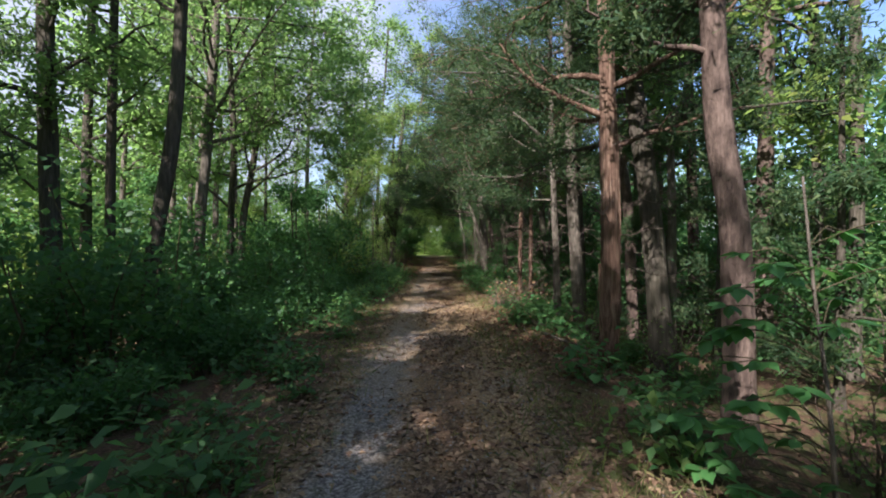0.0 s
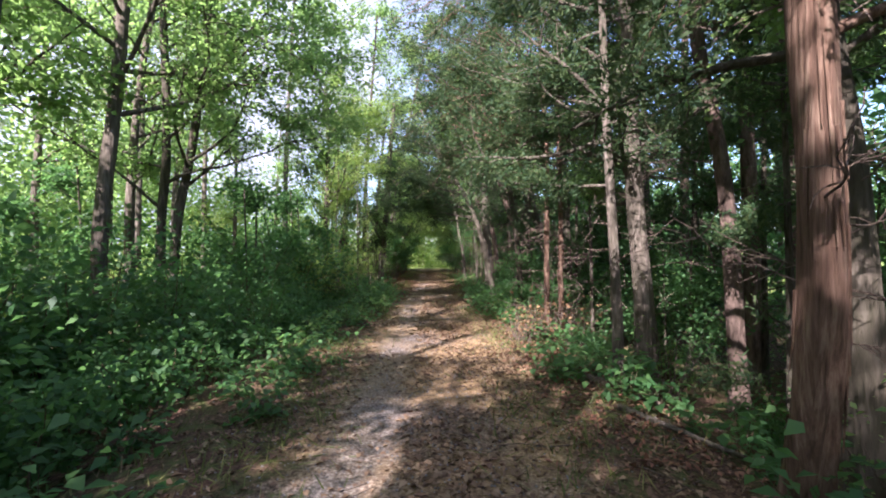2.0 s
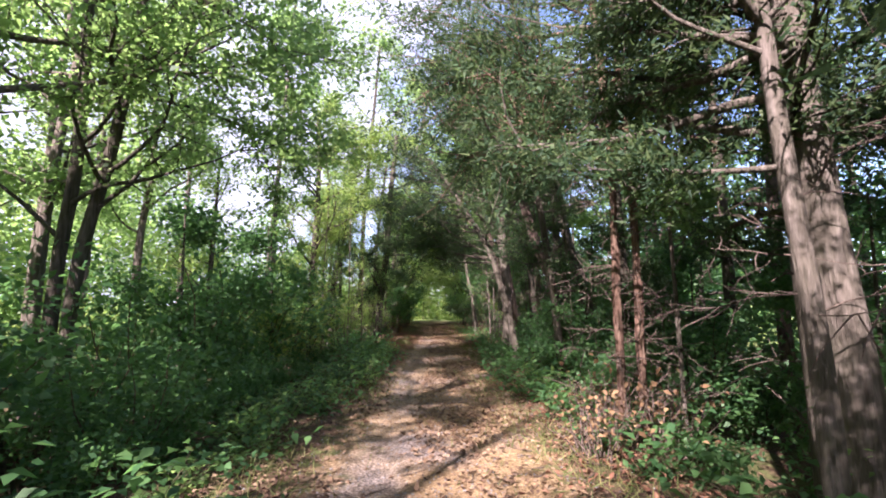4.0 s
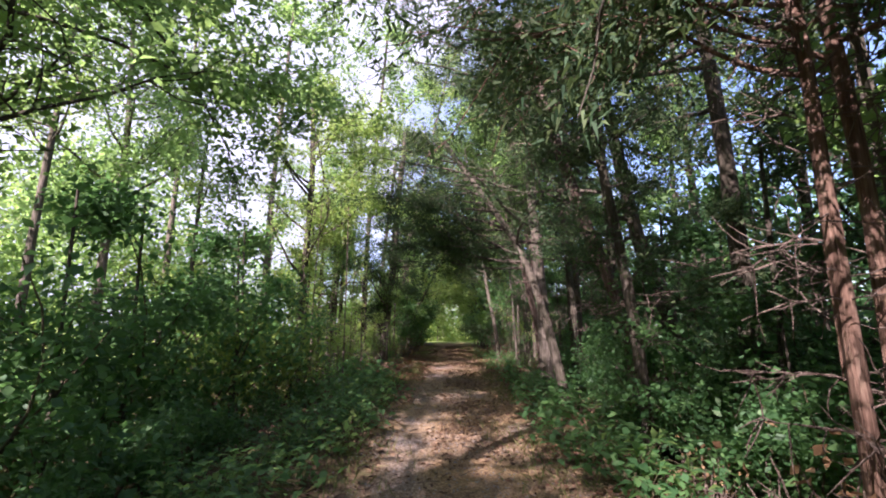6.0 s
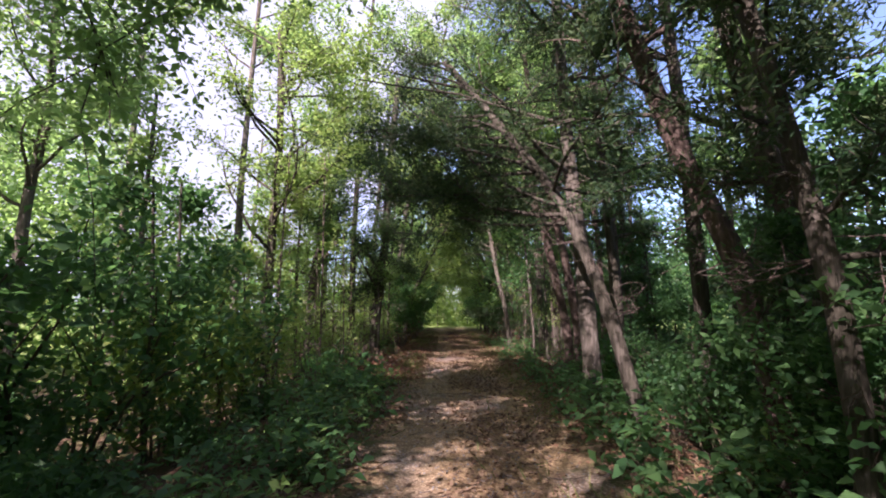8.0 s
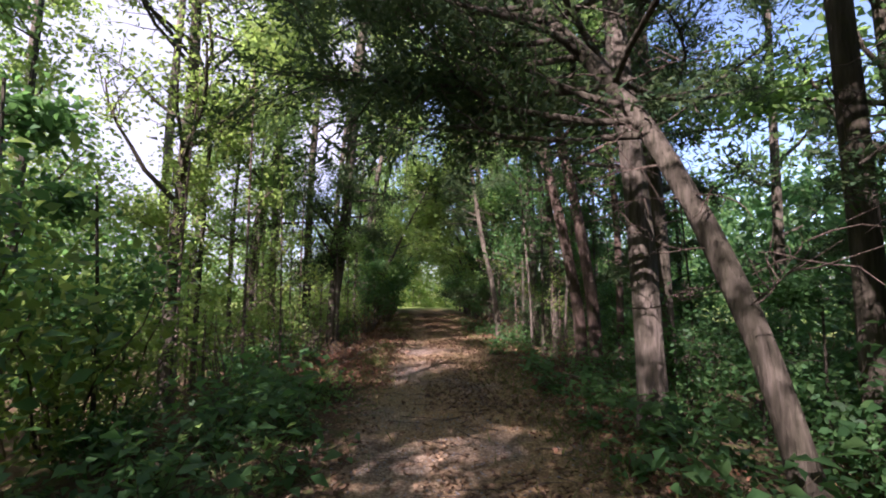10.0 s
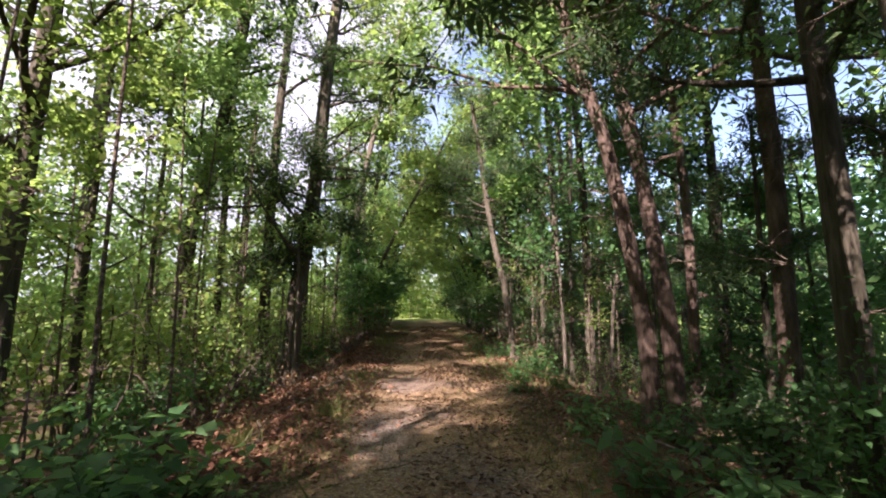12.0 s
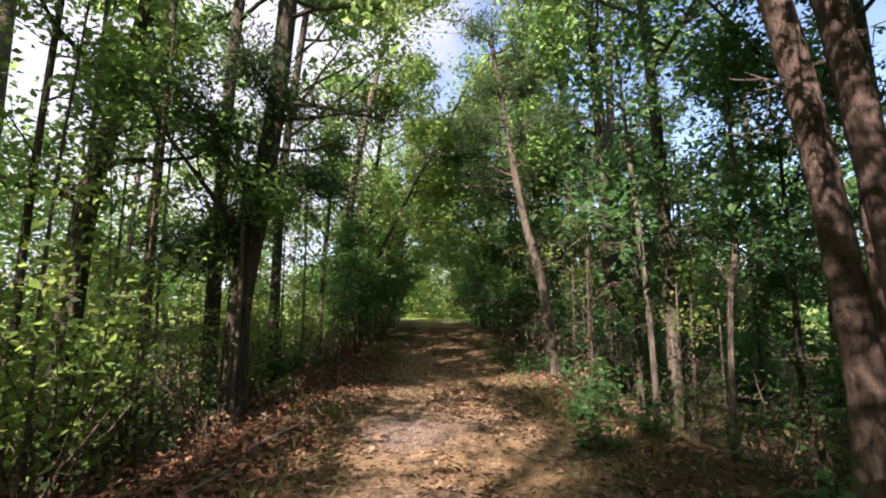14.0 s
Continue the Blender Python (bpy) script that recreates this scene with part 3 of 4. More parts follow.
tree("slim_tree", "thin dark trunk among the undergrowth", [(-5.15, 23.3), (-5.05, 23.2, 1.5), (-4.9, 23.2, 5.5)], 0.06, 0.03, M_DARK, M_LEAF_Y, 48, 2.4, 9, 1.6, 3200, 0.085)
tree("oak_tree", "broken-barked trunk of a close clump", [(-4.88, 25.1), (-4.72, 25.1, 2.4), (-4.5, 25.2, 3.75), (-4.28, 25.2, 4.8), (-3.9, 25.3, 7.5)], 0.165, 0.07, M_DARK, M_LEAF, 49, 2.8, 11, 2.0, 3000, 0.09, dead=5)
tree("slim_tree", "thin stem of a close clump", [(-5.1, 24.8), (-5.15, 24.8, 2.0), (-5.0, 24.9, 6.5)], 0.05, 0.03, M_DARK, M_LEAF, 50, 2.4, 7, 1.5, 1500, 0.09)
tree("slim_tree", "thin pale stem of a close clump", [(-4.6, 24.85), (-4.56, 24.85, 2.0), (-4.5, 24.9, 6)], 0.035, 0.02, M_GREY, M_LEAF, 51, 2.4, 8, 1.5, 2600, 0.09)
tree("slim_tree", "dark straight trunk behind the clump", [(-4.8, 26.4), (-4.76, 26.4, 2.2), (-4.7, 26.5, 8)], 0.085, 0.05, M_DARK, M_LEAF, 52, 3.4, 9, 1.8, 2200, 0.09)
tree("cedar_tree", "dark forked cedar with low shaggy foliage", [(-2.85, 25.1), (-2.8, 25.1, 1.2), (-2.6, 25.2, 3.0), (-2.46, 25.4, 5.7), (-2.2, 25.6, 9)], 0.15, 0.09, M_DARK, M_NEEDLE, 53, 2.2, 24, 1.5, 11000, 0.12, "needle", dead=10, dead_low=0.6, ridge=0.12, boughs=((2.3, 3.0, 0.9), (2.8, 2.4, 1.1), (3.0, 0.2, 0.9), (2.0, 3.6, 0.8), (3.3, 3.4, 1.2), (3.6, 5.2, 1.0)))
tree("slim_tree", "thin sunlit stem beside the dark cedar", [(-2.72, 24.8), (-2.68, 24.8, 1.2), (-2.72, 24.85, 2.6)], 0.03, 0.02, M_GREY, M_LEAF, 54, 2.0, 5, 0.8, 700, 0.08, dead=4)

# tall trees whose crowns meet over the trail
CANOPY = dict(dead=3, dead_low=2.4, twigs=7, spread=0.2, step=0.3)
tree("cedar_tree", "tall cedar whose branches reach over the trail", [(3.1, 14.0), (3.0, 14.0, 4), (2.6, 14.2, 10)], 0.12, 0.05, M_DARK, M_NEEDLE, 81, 4.4, 20, 4.4, 7500, 0.13, "needle", toward=3.0, **CANOPY)
tree("cedar_tree", "tall cedar whose branches reach over the trail", [(2.9, 17.6), (2.8, 17.6, 4), (2.5, 17.8, 10.5)], 0.12, 0.05, M_DARK, M_NEEDLE, 82, 4.2, 20, 4.6, 7500, 0.13, "needle", toward=3.1, **CANOPY)
tree("pine_tree", "tall pine whose branches reach over the trail", [(3.2, 21.6), (3.1, 21.6, 4), (2.7, 21.8, 11)], 0.11, 0.05, M_PINE, M_NEEDLE, 83, 4.4, 20, 4.4, 7500, 0.13, "needle", toward=3.1, **CANOPY)
tree("oak_tree", "tall hardwood whose branches reach over the trail", [(2.7, 26.0), (2.6, 26.0, 4), (2.2, 26.2, 10)], 0.1, 0.05, M_DARK, M_LEAF, 84, 4.8, 16, 4.0, 5600, 0.11, toward=3.1, **CANOPY)
tree("oak_tree", "tall hardwood whose branches reach over the trail", [(-3.5, 28.0), (-3.4, 28.0, 4), (-2.8, 28.2, 10)], 0.1, 0.05, M_DARK, M_LEAF_Y, 85, 4.4, 12, 3.2, 2600, 0.11, toward=0.1, **CANOPY)
tree("oak_tree", "tall hardwood whose branches reach over the trail", [(-3.0, 34.0), (-2.9, 34.0, 3), (-2.2, 34.2, 9)], 0.1, 0.05, M_DARK, M_LEAF, 86, 2.6, 14, 3.0, 2800, 0.13, toward=0.0, **CANOPY)
tree("oak_tree", "tall hardwood whose branches reach over the trail", [(2.3, 36.5), (2.2, 36.5, 3), (1.5, 36.6, 9)], 0.1, 0.05, M_DARK, M_LEAF, 87, 2.6, 16, 3.2, 4200, 0.13, toward=3.14, **CANOPY)
tree("oak_tree", "tall hardwood whose branches reach over the trail", [(-2.8, 41.0), (-2.7, 41.0, 3), (-2.0, 41.2, 9)], 0.1, 0.05, M_DARK, M_LEAF, 88, 2.4, 16, 3.2, 4200, 0.14, toward=0.0, **CANOPY)

tree("oak_tree", "tall hardwood between the trail and the field", [(-7.9, 14.6), (-7.8, 14.6, 4), (-7.3, 14.8, 9.0)], 0.15, 0.06, M_GREY, M_LEAF, 98, 3.6, 16, 3.4, 2500, 0.13, twigs=7, spread=0.22, step=0.4, sides=12)
tree("oak_tree", "airy pale-barked hardwood at the field edge", [(-11.2, 22.2), (-11.1, 22.2, 4), (-10.9, 22.3, 7), (-11.3, 22.4, 12.5)], 0.17, 0.06, M_GREY, M_LEAF, 100, 4.2, 20, 3.8, 8500, 0.12, twigs=7, spread=0.25, step=0.4, sides=12)
for x, y, k in ((-10.2, 17.0, 0), (-11.0, 19.6, 1)):
    tree("oak_tree", "tall pale-leaved hardwood at the edge of the field", [(x, y), (x + 0.1, y, 4), (x + 0.3, y + 0.2, 13 - k)], 0.13, 0.05, M_GREY, M_LEAF_Y if k == 1 else M_LEAF, 210 + k, 6.4, 16, 3.4, 4600, 0.115, twigs=7, spread=0.25, step=0.4, sides=12)
HIGH = dict(twigs=7, spread=0.22, step=0.4, sides=12)
tree("oak_tree", "tall airy hardwood high over the trail", [(-3.9, 26.6), (-3.8, 26.6, 5), (-3.2, 26.8, 14)], 0.12, 0.05, M_DARK, M_LEAF, 95, 5.8, 15, 3.6, 4200, 0.13, **HIGH)
tree("oak_tree", "tall yellow-green hardwood leaning high over the trail", [(-3.1, 31.6), (-2.9, 31.6, 4), (-2.0, 31.8, 9), (-0.7, 32.0, 15)], 0.12, 0.05, M_GREY, M_LEAF_Y, 99, 6.0, 18, 3.6, 6500, 0.13, **HIGH)
tree("pine_tree", "tall airy pine high over the trail", [(3.6, 30.5), (3.5, 30.5, 5), (2.8, 30.6, 14)], 0.12, 0.05, M_PINE, M_NEEDLE, 97, 5.0, 22, 4.4, 9500, 0.16, "needle", **HIGH)

tree("oak_tree", "very tall hardwood far along the trail", [(-8.2, 27.2), (-8.1, 27.2, 7), (-7.6, 27.4, 17.5)], 0.17, 0.05, M_GREY, M_LEAF, 201, 10.5, 14, 4.2, 3200, 0.17, **HIGH)
tree("oak_tree", "very tall hardwood far along the trail", [(-12.6, 27.4), (-12.5, 27.4, 7), (-12.1, 27.4, 17)], 0.17, 0.05, M_GREY, M_LEAF_Y, 202, 10.0, 14, 4.2, 3200, 0.17, **HIGH)

# ---- the woods further off: a few kinds, copied ----
rng = np.random.default_rng(5)
SIDE = dict(sides=10, step=0.5, twigs=5, spread=0.3)
KINDS = [
    tree("oak_tree", "tall leafy hardwood in the woods beside the trail", [(-9.5, 4.0), (-9.4, 4.0, 3), (-9.2, 4.2, 10.5)], 0.14, 0.06, M_DARK, M_LEAF, 61, 2.6, 12, 3.2, 1900, 0.17, **SIDE),
    tree("oak_tree", "tall leafy hardwood in the woods beside the trail", [(-10.5, 15.0), (-10.6, 15, 3), (-10.2, 15.2, 11)], 0.12, 0.05, M_GREY, M_LEAF, 62, 2.2, 12, 3.0, 1900, 0.17, **SIDE),
    tree("oak_tree", "yellow-green hardwood in the woods beside the trail", [(-9.5, 24.0), (-9.4, 24, 3), (-9.4, 24.2, 8)], 0.11, 0.05, M_DARK, M_LEAF_Y, 63, 1.4, 12, 2.6, 2200, 0.135, **SIDE),
    tree("cedar_tree", "dark cedar in the woods beside the trail", [(8.6, 13.6), (8.6, 13.6, 3), (8.5, 13.6, 9)], 0.13, 0.05, M_DARK, M_NEEDLE, 64, 1.2, 12, 2.3, 3800, 0.2, "needle", sides=10, step=0.5, twigs=7, spread=0.3),
    tree("pine_tree", "tall pine in the woods beside the trail", [(7.5, 12.0), (7.5, 12, 3), (7.6, 12, 11)], 0.14, 0.06, M_PINE, M_NEEDLE, 65, 3.0, 12, 3.0, 6000, 0.18, "needle", sides=10, step=0.5, twigs=8, spread=0.3),
    tree("slim_tree", "slim young hardwood beside the trail", [(-3.2, 30.0), (-3.15, 30, 2), (-2.9, 30.2, 6.5)], 0.06, 0.03, M_DARK, M_LEAF, 66, 1.0, 11, 1.9, 1350, 0.13, dead=3, sides=8, step=0.4, twigs=5, spread=0.22),
    tree("understory_tree", "low leafy understory tree in deep shade", [(5.0, 16.5), (5.0, 16.5, 1.5), (4.9, 16.6, 4.2)], 0.05, 0.02, M_DARK, M_SHRUB, 67, 0.5, 7, 1.8, 1150, 0.14, sides=8, step=0.4, twigs=6, spread=0.25),
    tree("sapling_tree", "thin bare pole of a sapling with few leaves", [(-3.4, 26.2), (-3.38, 26.2, 2), (-3.3, 26.3, 4.2)], 0.022, 0.01, M_TWIG, M_LEAF_Y, 68, 1.4, 7, 0.7, 220, 0.08, dead=4, dead_low=0.4, sides=6, step=0.4, twigs=5, spread=0.14),
    # its lighter leaf colour stands in for sun on the far arch
    tree("arching_tree", "leafy tree arching over the far part of the trail", [(-2.6, 31.2), (-2.4, 31.2, 1.5), (-1.7, 31.3, 3.2), (-0.6, 31.4, 5.4), (0.2, 31.4, 7.0)], 0.07, 0.03, M_DARK, M_LEAF_Y, 69, 2.0, 12, 2.4, 2500, 0.125, toward=0.2, lift=0.0, sides=8, step=0.3, twigs=6, spread=0.22),
]


def wood(kind, x, y, s=1.0):
    t = copy_thing(KINDS[kind], pose(x, y, float(gz(x, y)), 0, 0, rng.uniform(0, 360)))
    t.scale = (s, s, s)
    return t


# the tunnel of trees ahead, both sides
for y in np.arange(28.2, 47, 2.3):
    if y > 31:
        wood(int(rng.choice([5, 0, 2, 5])), trail_x(y) - rng.uniform(2.3, 3.2), y, rng.uniform(0.8, 1.1))
    wood(int(rng.choice([3, 5, 0, 5])), trail_x(y) + rng.uniform(2.3, 3.2), y, rng.uniform(0.8, 1.1))
for k in range(36):                  # a thicket of thin poles on both sides
    y = 20.5 + 16 * ((k * 0.618) % 1)
    if k % 3:
        x = trail_x(y) - rng.uniform(2.5, 5.2)
    else:
        y, x = max(y, 25.5), trail_x(y) + rng.uniform(2.1, 3.6)
    wood(7, x, y, rng.uniform(0.7, 1.25))
for x, y, k in ((2.4, 28.6, 0.5), (2.1, 30.4, 0.55), (2.6, 26.9, 0.45), (2.2, 32.4, 0.6), (-2.7, 30.0, 0.5), (-2.8, 33.0, 0.6), (-2.6, 36.0, 0.6), (2.0, 35.0, 0.6), (3.0, 13.3, 0.45), (2.35, 14.85, 0.5), (2.9, 16.1, 0.5), (3.4, 16.8, 0.5), (3.0, 18.2, 0.4), (-5.0, 15.4, 0.85), (-4.4, 17.4, 0.8), (-5.2, 19.2, 0.95), (-4.5, 13.6, 0.75), (-3.9, 19.0, 0.6)):
    wood(3 if x > 0 and y > 25 else 6, x, y, k)
for k, y in enumerate((32.6, 34.0, 35.6, 37.0, 38.6, 40.4, 42.5)):   # arching from both sides in turn
    side = -1 if k % 2 else 1
    x = trail_x(y) + side * 2.5
    copy_thing(KINDS[8], pose(x, y, float(gz(x, y)), 0, 0, 180 if side > 0 else rng.uniform(-15, 15)))
for k, y in enumerate(np.arange(30.5, 47.5, 1.15)):   # leafy walls that close in towards the far end
    wood(6, trail_x(y) - 2.15 - 0.35 * (k % 2), y, rng.uniform(0.55, 0.85))
    wood(6, trail_x(y) + 2.15 + 0.35 * ((k + 1) % 2), y, rng.uniform(0.55, 0.85))
for x, y, turn, k in ((-2.9, 43.6, 10, 0.62), (1.6, 44.4, 175, 0.62), (-2.8, 39.5, -8, 0.72), (1.5, 41.6, 186, 0.7), (-3.0, 45.6, 0, 0.6), (1.4, 46.0, 180, 0.6)):
    t = copy_thing(KINDS[8], pose(x, y, float(gz(x, y)), 0, 0, turn))
    t.scale = (k, k, k)
# tall trees over the far part of the trail
for y in np.arange(30.0, 48, 4.4):
    wood(int(rng.choice([4, 0, 1])), trail_x(y) + rng.uniform(3.4, 4.8), y + 1.5, rng.uniform(1.3, 1.5))
# trees added to shade the start, nearly all out of view
for x, y, k in ((-4.0, -1.5, 0), (-2.7, -1.9, 6), (-3.3, -3.4, 1), (-4.6, -4.6, 1), (-3.2, -6.4, 0), (-5.4, -8.0, 1), (-2.4, -9.0, 3), (-4.4, -11.0, 0), (3.6, -3.0, 3), (-8.4, 10.6, 0), (-5.3, 1.5, 0), (-6.8, 2.8, 1), (-9.6, 1.0, 0)):
    wood(k, x, y, 1.0)
for y in np.arange(2, 14, 1.6):       # low trees between the trail and the field
    wood(6, rng.uniform(-11.0, -7.8), y, rng.uniform(0.7, 0.95))
for x in np.arange(-6, 6.5, 1.3):     # bushes at the far edge of the clearing
    wood(int(rng.choice([5, 6, 5])), x, 52 + rng.uniform(-1.5, 1.5), rng.uniform(0.55, 0.8))
for k, y in enumerate(np.arange(5.5, 34, 2.2)):      # dark cedars standing close behind the first row on the right
    wood(3, (5.0, 6.3, 4.6)[k % 3] + rng.uniform(-0.4, 0.4), y, rng.uniform(0.42, 0.55))
# more cedars behind and left of the view, added as sun blockers
for x, y in ((-4.6, -2.6), (-3.0, -5.0), (-6.4, -3.6), (-5.6, 0.4), (-4.0, -7.0), (-8.2, 3.6), (-9.2, 7.4), (-7.2, -0.8)):
    wood(3, x, y, rng.uniform(0.95, 1.1))
for x, y in ((-5.0, 2.3), (-6.3, 4.0), (-7.2, 5.4), (-4.9, 3.9)):      # young cedars added out of view to shade the first stretch of hedge
    wood(3, x, y, rng.uniform(0.5, 0.6))
for x, y, k in ((5.2, 14.4, 1.0), (5.9, 16.6, 0.95)):      # tall cedars behind the bushes
    wood(3, x, y, k)
# second and third rows
for k, y in enumerate(np.arange(-5, 48, 2.7)):
    if k % 2:
        wood(int(rng.choice([3, 4, 3, 0])), rng.uniform(5.6, 7.4), y + rng.uniform(-1, 1), rng.uniform(0.85, 1.15))
    wood(6, rng.uniform(3.9, 5.6), y + rng.uniform(-1, 1), rng.uniform(0.6, 0.9))
    if y > 3:
        wood(3 if k % 3 else 6, trail_x(y) + rng.uniform(3.3, 3.9), y + rng.uniform(-1, 1), rng.uniform(0.36, 0.48))
    if k % 3 == 0:
        wood(int(rng.choice([0, 1, 6, 6])), rng.uniform(8.4, 12.5), y + rng.uniform(-1, 1), rng.uniform(0.8, 1.1))
    if 31 < y < 38:
        wood(int(rng.choice([0, 1, 2, 6])), rng.uniform(-8.5, -6.4), y + rng.uniform(-1, 1), rng.uniform(0.75, 1.0))
    if 33 < y < 38:
        wood(int(rng.choice([0, 1, 2, 1])), rng.uniform(-14, -10), y + rng.uniform(-1, 1), rng.uniform(0.9, 1.2))
    elif y < 2:
        wood(int(rng.choice([6, 6, 2])), rng.uniform(-13, -7.5), y + rng.uniform(-1, 1), rng.uniform(0.6, 0.8))
for x in np.arange(-10, 11, 4.0):      # behind the start, unseen and kept for their shade, and past the clearing
    wood(int(rng.choice([0, 1, 3])), x, -8 + rng.uniform(-1.5, 1.5), 1.0 if x > 0 else 0.7)
    wood(int(rng.choice([0, 1, 2, 6])), x, 64 + rng.uniform(-3, 3), 1.1)
for x in np.arange(-7, 8, 2.4):
    wood(int(rng.choice([6, 5, 2])), x, 58 + rng.uniform(-1.5, 1.5), 0.8)

for x, y, k, turn in ((6.0, 6.6, 2, 40), (7.2, 8.6, 0, 100)):   # leafy trees in the sun behind the pines
    copy_thing(KINDS[k], pose(x, y, float(gz(x, y)), 0, 0, turn))


def far_woods(name, label, x0, x1, y0, y1, high, count, size, seed, mat):
    """Foliage of distant trees, clump by clump."""
    r = np.random.default_rng(seed)
    n = max(8, count // 130)
    c = np.stack([r.uniform(x0, x1, n), r.uniform(y0, y1, n), r.uniform(0, 1, n) ** 0.8 * high], 1)
    c[:, 2] *= 0.75 + 0.25 * np.sin(c[:, 1] * 0.37 + c[:, 0] * 0.21)
    p = c[r.integers(0, n, count)] + r.normal(size=(count, 3)) * np.array([1.0, 1.0, 0.7])
    p[:, 2] = np.maximum(p[:, 2] - 0.7, gz(p[:, 0], p[:, 1]) + 0.05)
    return tagged(part(name, *leaves(p, size, r, flat=0.4), mat), label, "woods", kind="stuff")


far_woods("far_woods", "dense distant woods of mixed green trees", 13, 30, -15, 75, 11.0, 30000, 0.4, 91, M_LEAF)
far_woods("far_woods", "sunlit thicket along the edge of the field", -19, -14.5, -2, 46, 11.5, 46000, 0.26, 95, M_LEAF)
far_woods("far_woods", "dark thicket deep in the woods", 8.0, 13, -2, 40, 7.5, 27000, 0.28, 96, M_SHRUB)
far_woods("far_woods", "sunlit yellow-green bushes closing the clearing", -9, 8, 50.5, 55, 5.5, 19000, 0.24, 97, M_LEAF_Y)
far_woods("far_woods", "pale green trees along the far side of the field", -26, -20, -4, 40, 13.0, 30000, 0.32, 98, M_LEAF_Y)
far_woods("far_woods", "sunny distant hedgerow of green trees", -48, -36, -25, 90, 7, 9000, 0.6, 92, M_LEAF)
far_woods("far_woods", "dense distant woods past the clearing", -30, 30, 62, 76, 9, 16000, 0.6, 93, M_LEAF)
far_woods("far_woods", "dense distant woods behind the start", -30, 30, -26, -12, 10, 7000, 0.55, 94, M_LEAF)


# ---- undergrowth ----
SHRUBS = [
    shrub("shrub", "dense green leafy shrub beside the trail", 1.7, 1.1, 1450, 0.105, M_SHRUB, 71, at=(-3.9, 9.0)),
    shrub("shrub", "tall green leafy shrub beside the trail", 2.5, 1.3, 1700, 0.115, M_SHRUB, 72, at=(-4.6, 12.5)),
    shrub("shrub", "low dark leafy shrub beside the trail", 0.9, 0.9, 1050, 0.09, M_SHRUB, 73, at=(-3.0, 6.0), stems=6),
    shrub("shrub", "yellow-green leafy shrub beside the trail", 1.9, 1.1, 1250, 0.105, M_LEAF_Y, 74, at=(-5.6, 26.0)),
    shrub("shrub", "thin twiggy shrub with sparse leaves", 1.5, 0.9, 420, 0.075, M_LEAF, 75, stems=14, at=(3.4, 13.2), stem_mat=M_TWIG),
]


def bush(kind, x, y, s=1.0):
    t = copy_thing(SHRUBS[kind], pose(x, y, float(gz(x, y)) - 0.03, 0, 0, rng.uniform(0, 360)))
    t.scale = (s, s, s * rng.uniform(0.85, 1.15))
    return t


for y in np.arange(1.5, 47, 0.95):       # left hedge, in three depths
    if not 16.5 < y < 20.5 or int(y / 0.95) % 2:
        bush(int(rng.choice([2, 2, 0, 2] if y < 16.5 else [4, 2, 3, 4])), trail_x(y) - rng.uniform(2.7, 3.5), y + rng.uniform(-0.4, 0.4), rng.uniform(0.6, 0.95))
    if y < 19 or int(y / 0.95) % 2:
        # further along, lighter yellow-green shrubs stand in for sunlit leaves
        bush(int(rng.choice([0, 1, 0, 1] if y < 17 else [3, 4, 3, 3])), rng.uniform(-5.6, -4.0), y + rng.uniform(-0.5, 0.5), rng.uniform(0.85, 1.25))
    if int(y / 0.95) % (2 if y < 17 else 4) == 1:
        bush(int(rng.choice([1, 1, 3] if y < 17 else [3, 3])), rng.uniform(-9.0, -6.0), y + rng.uniform(-0.5, 0.5), rng.uniform(0.9, 1.3))
for x, y, k in ((2.45, 13.75, 0.75), (2.75, 14.75, 1.0), (2.35, 15.0, 0.7), (3.5, 14.4, 1.1), (2.55, 16.3, 0.75), (3.7, 15.6, 1.1), (2.6, 12.7, 0.7), (3.2, 12.4, 1.0), (2.95, 15.1, 0.8), (3.3, 16.2, 0.9), (2.75, 17.2, 0.7), (3.2, 13.6, 0.8), (2.7, 19.9, 0.7), (3.3, 21.0, 0.8)):
    bush(0, x, y, k)
for y in np.arange(1.5, 47, 1.2):        # right, darker and set further back
    bush(int(rng.choice([4, 2, 4])), trail_x(y) + rng.uniform(2.7, 3.6), y + rng.uniform(-0.4, 0.4), rng.uniform(0.5, 0.85))
    bush(int(rng.choice([0, 2, 4, 0])), rng.uniform(4.0, 6.5), y + rng.uniform(-0.5, 0.5), rng.uniform(0.7, 1.1))


# ---- the forest floor ----
def scatter(n, seed, near, far, centre, width):
    r = np.random.default_rng(seed)
    y = near + (far - near) * r.uniform(0, 1, n) ** 1.15
    x = trail_x(y) + centre + r.normal(size=n) * width
    return r, np.stack([x, y, gz(x, y)], 1)


r, p = scatter(70000, 101, 0.5, 40, 0.2, 1.3)
keep = (np.sin(p[:, 0] * 3.1 + np.sin(p[:, 1] * 1.3) * 2) + np.sin(p[:, 1] * 2.3 + p[:, 0]) + r.normal(size=len(p)) * 1.0 > -0.4) & ~((np.abs(p[:, 0] - trail_x(p[:, 1]) + 0.55) < 0.25) & (r.uniform(size=len(p)) < 0.75))
p = p[keep]
p[:, 2] += r.uniform(0.004, 0.022, len(p))
v, f = leaves(p, 0.055, r, 0.62, 0.9, fold=0.18)
tagged(part("leaf_litter", v, f, M_LITTER), "brown and tan fallen leaves strewn over the trail", "leaf litter", kind="stuff")
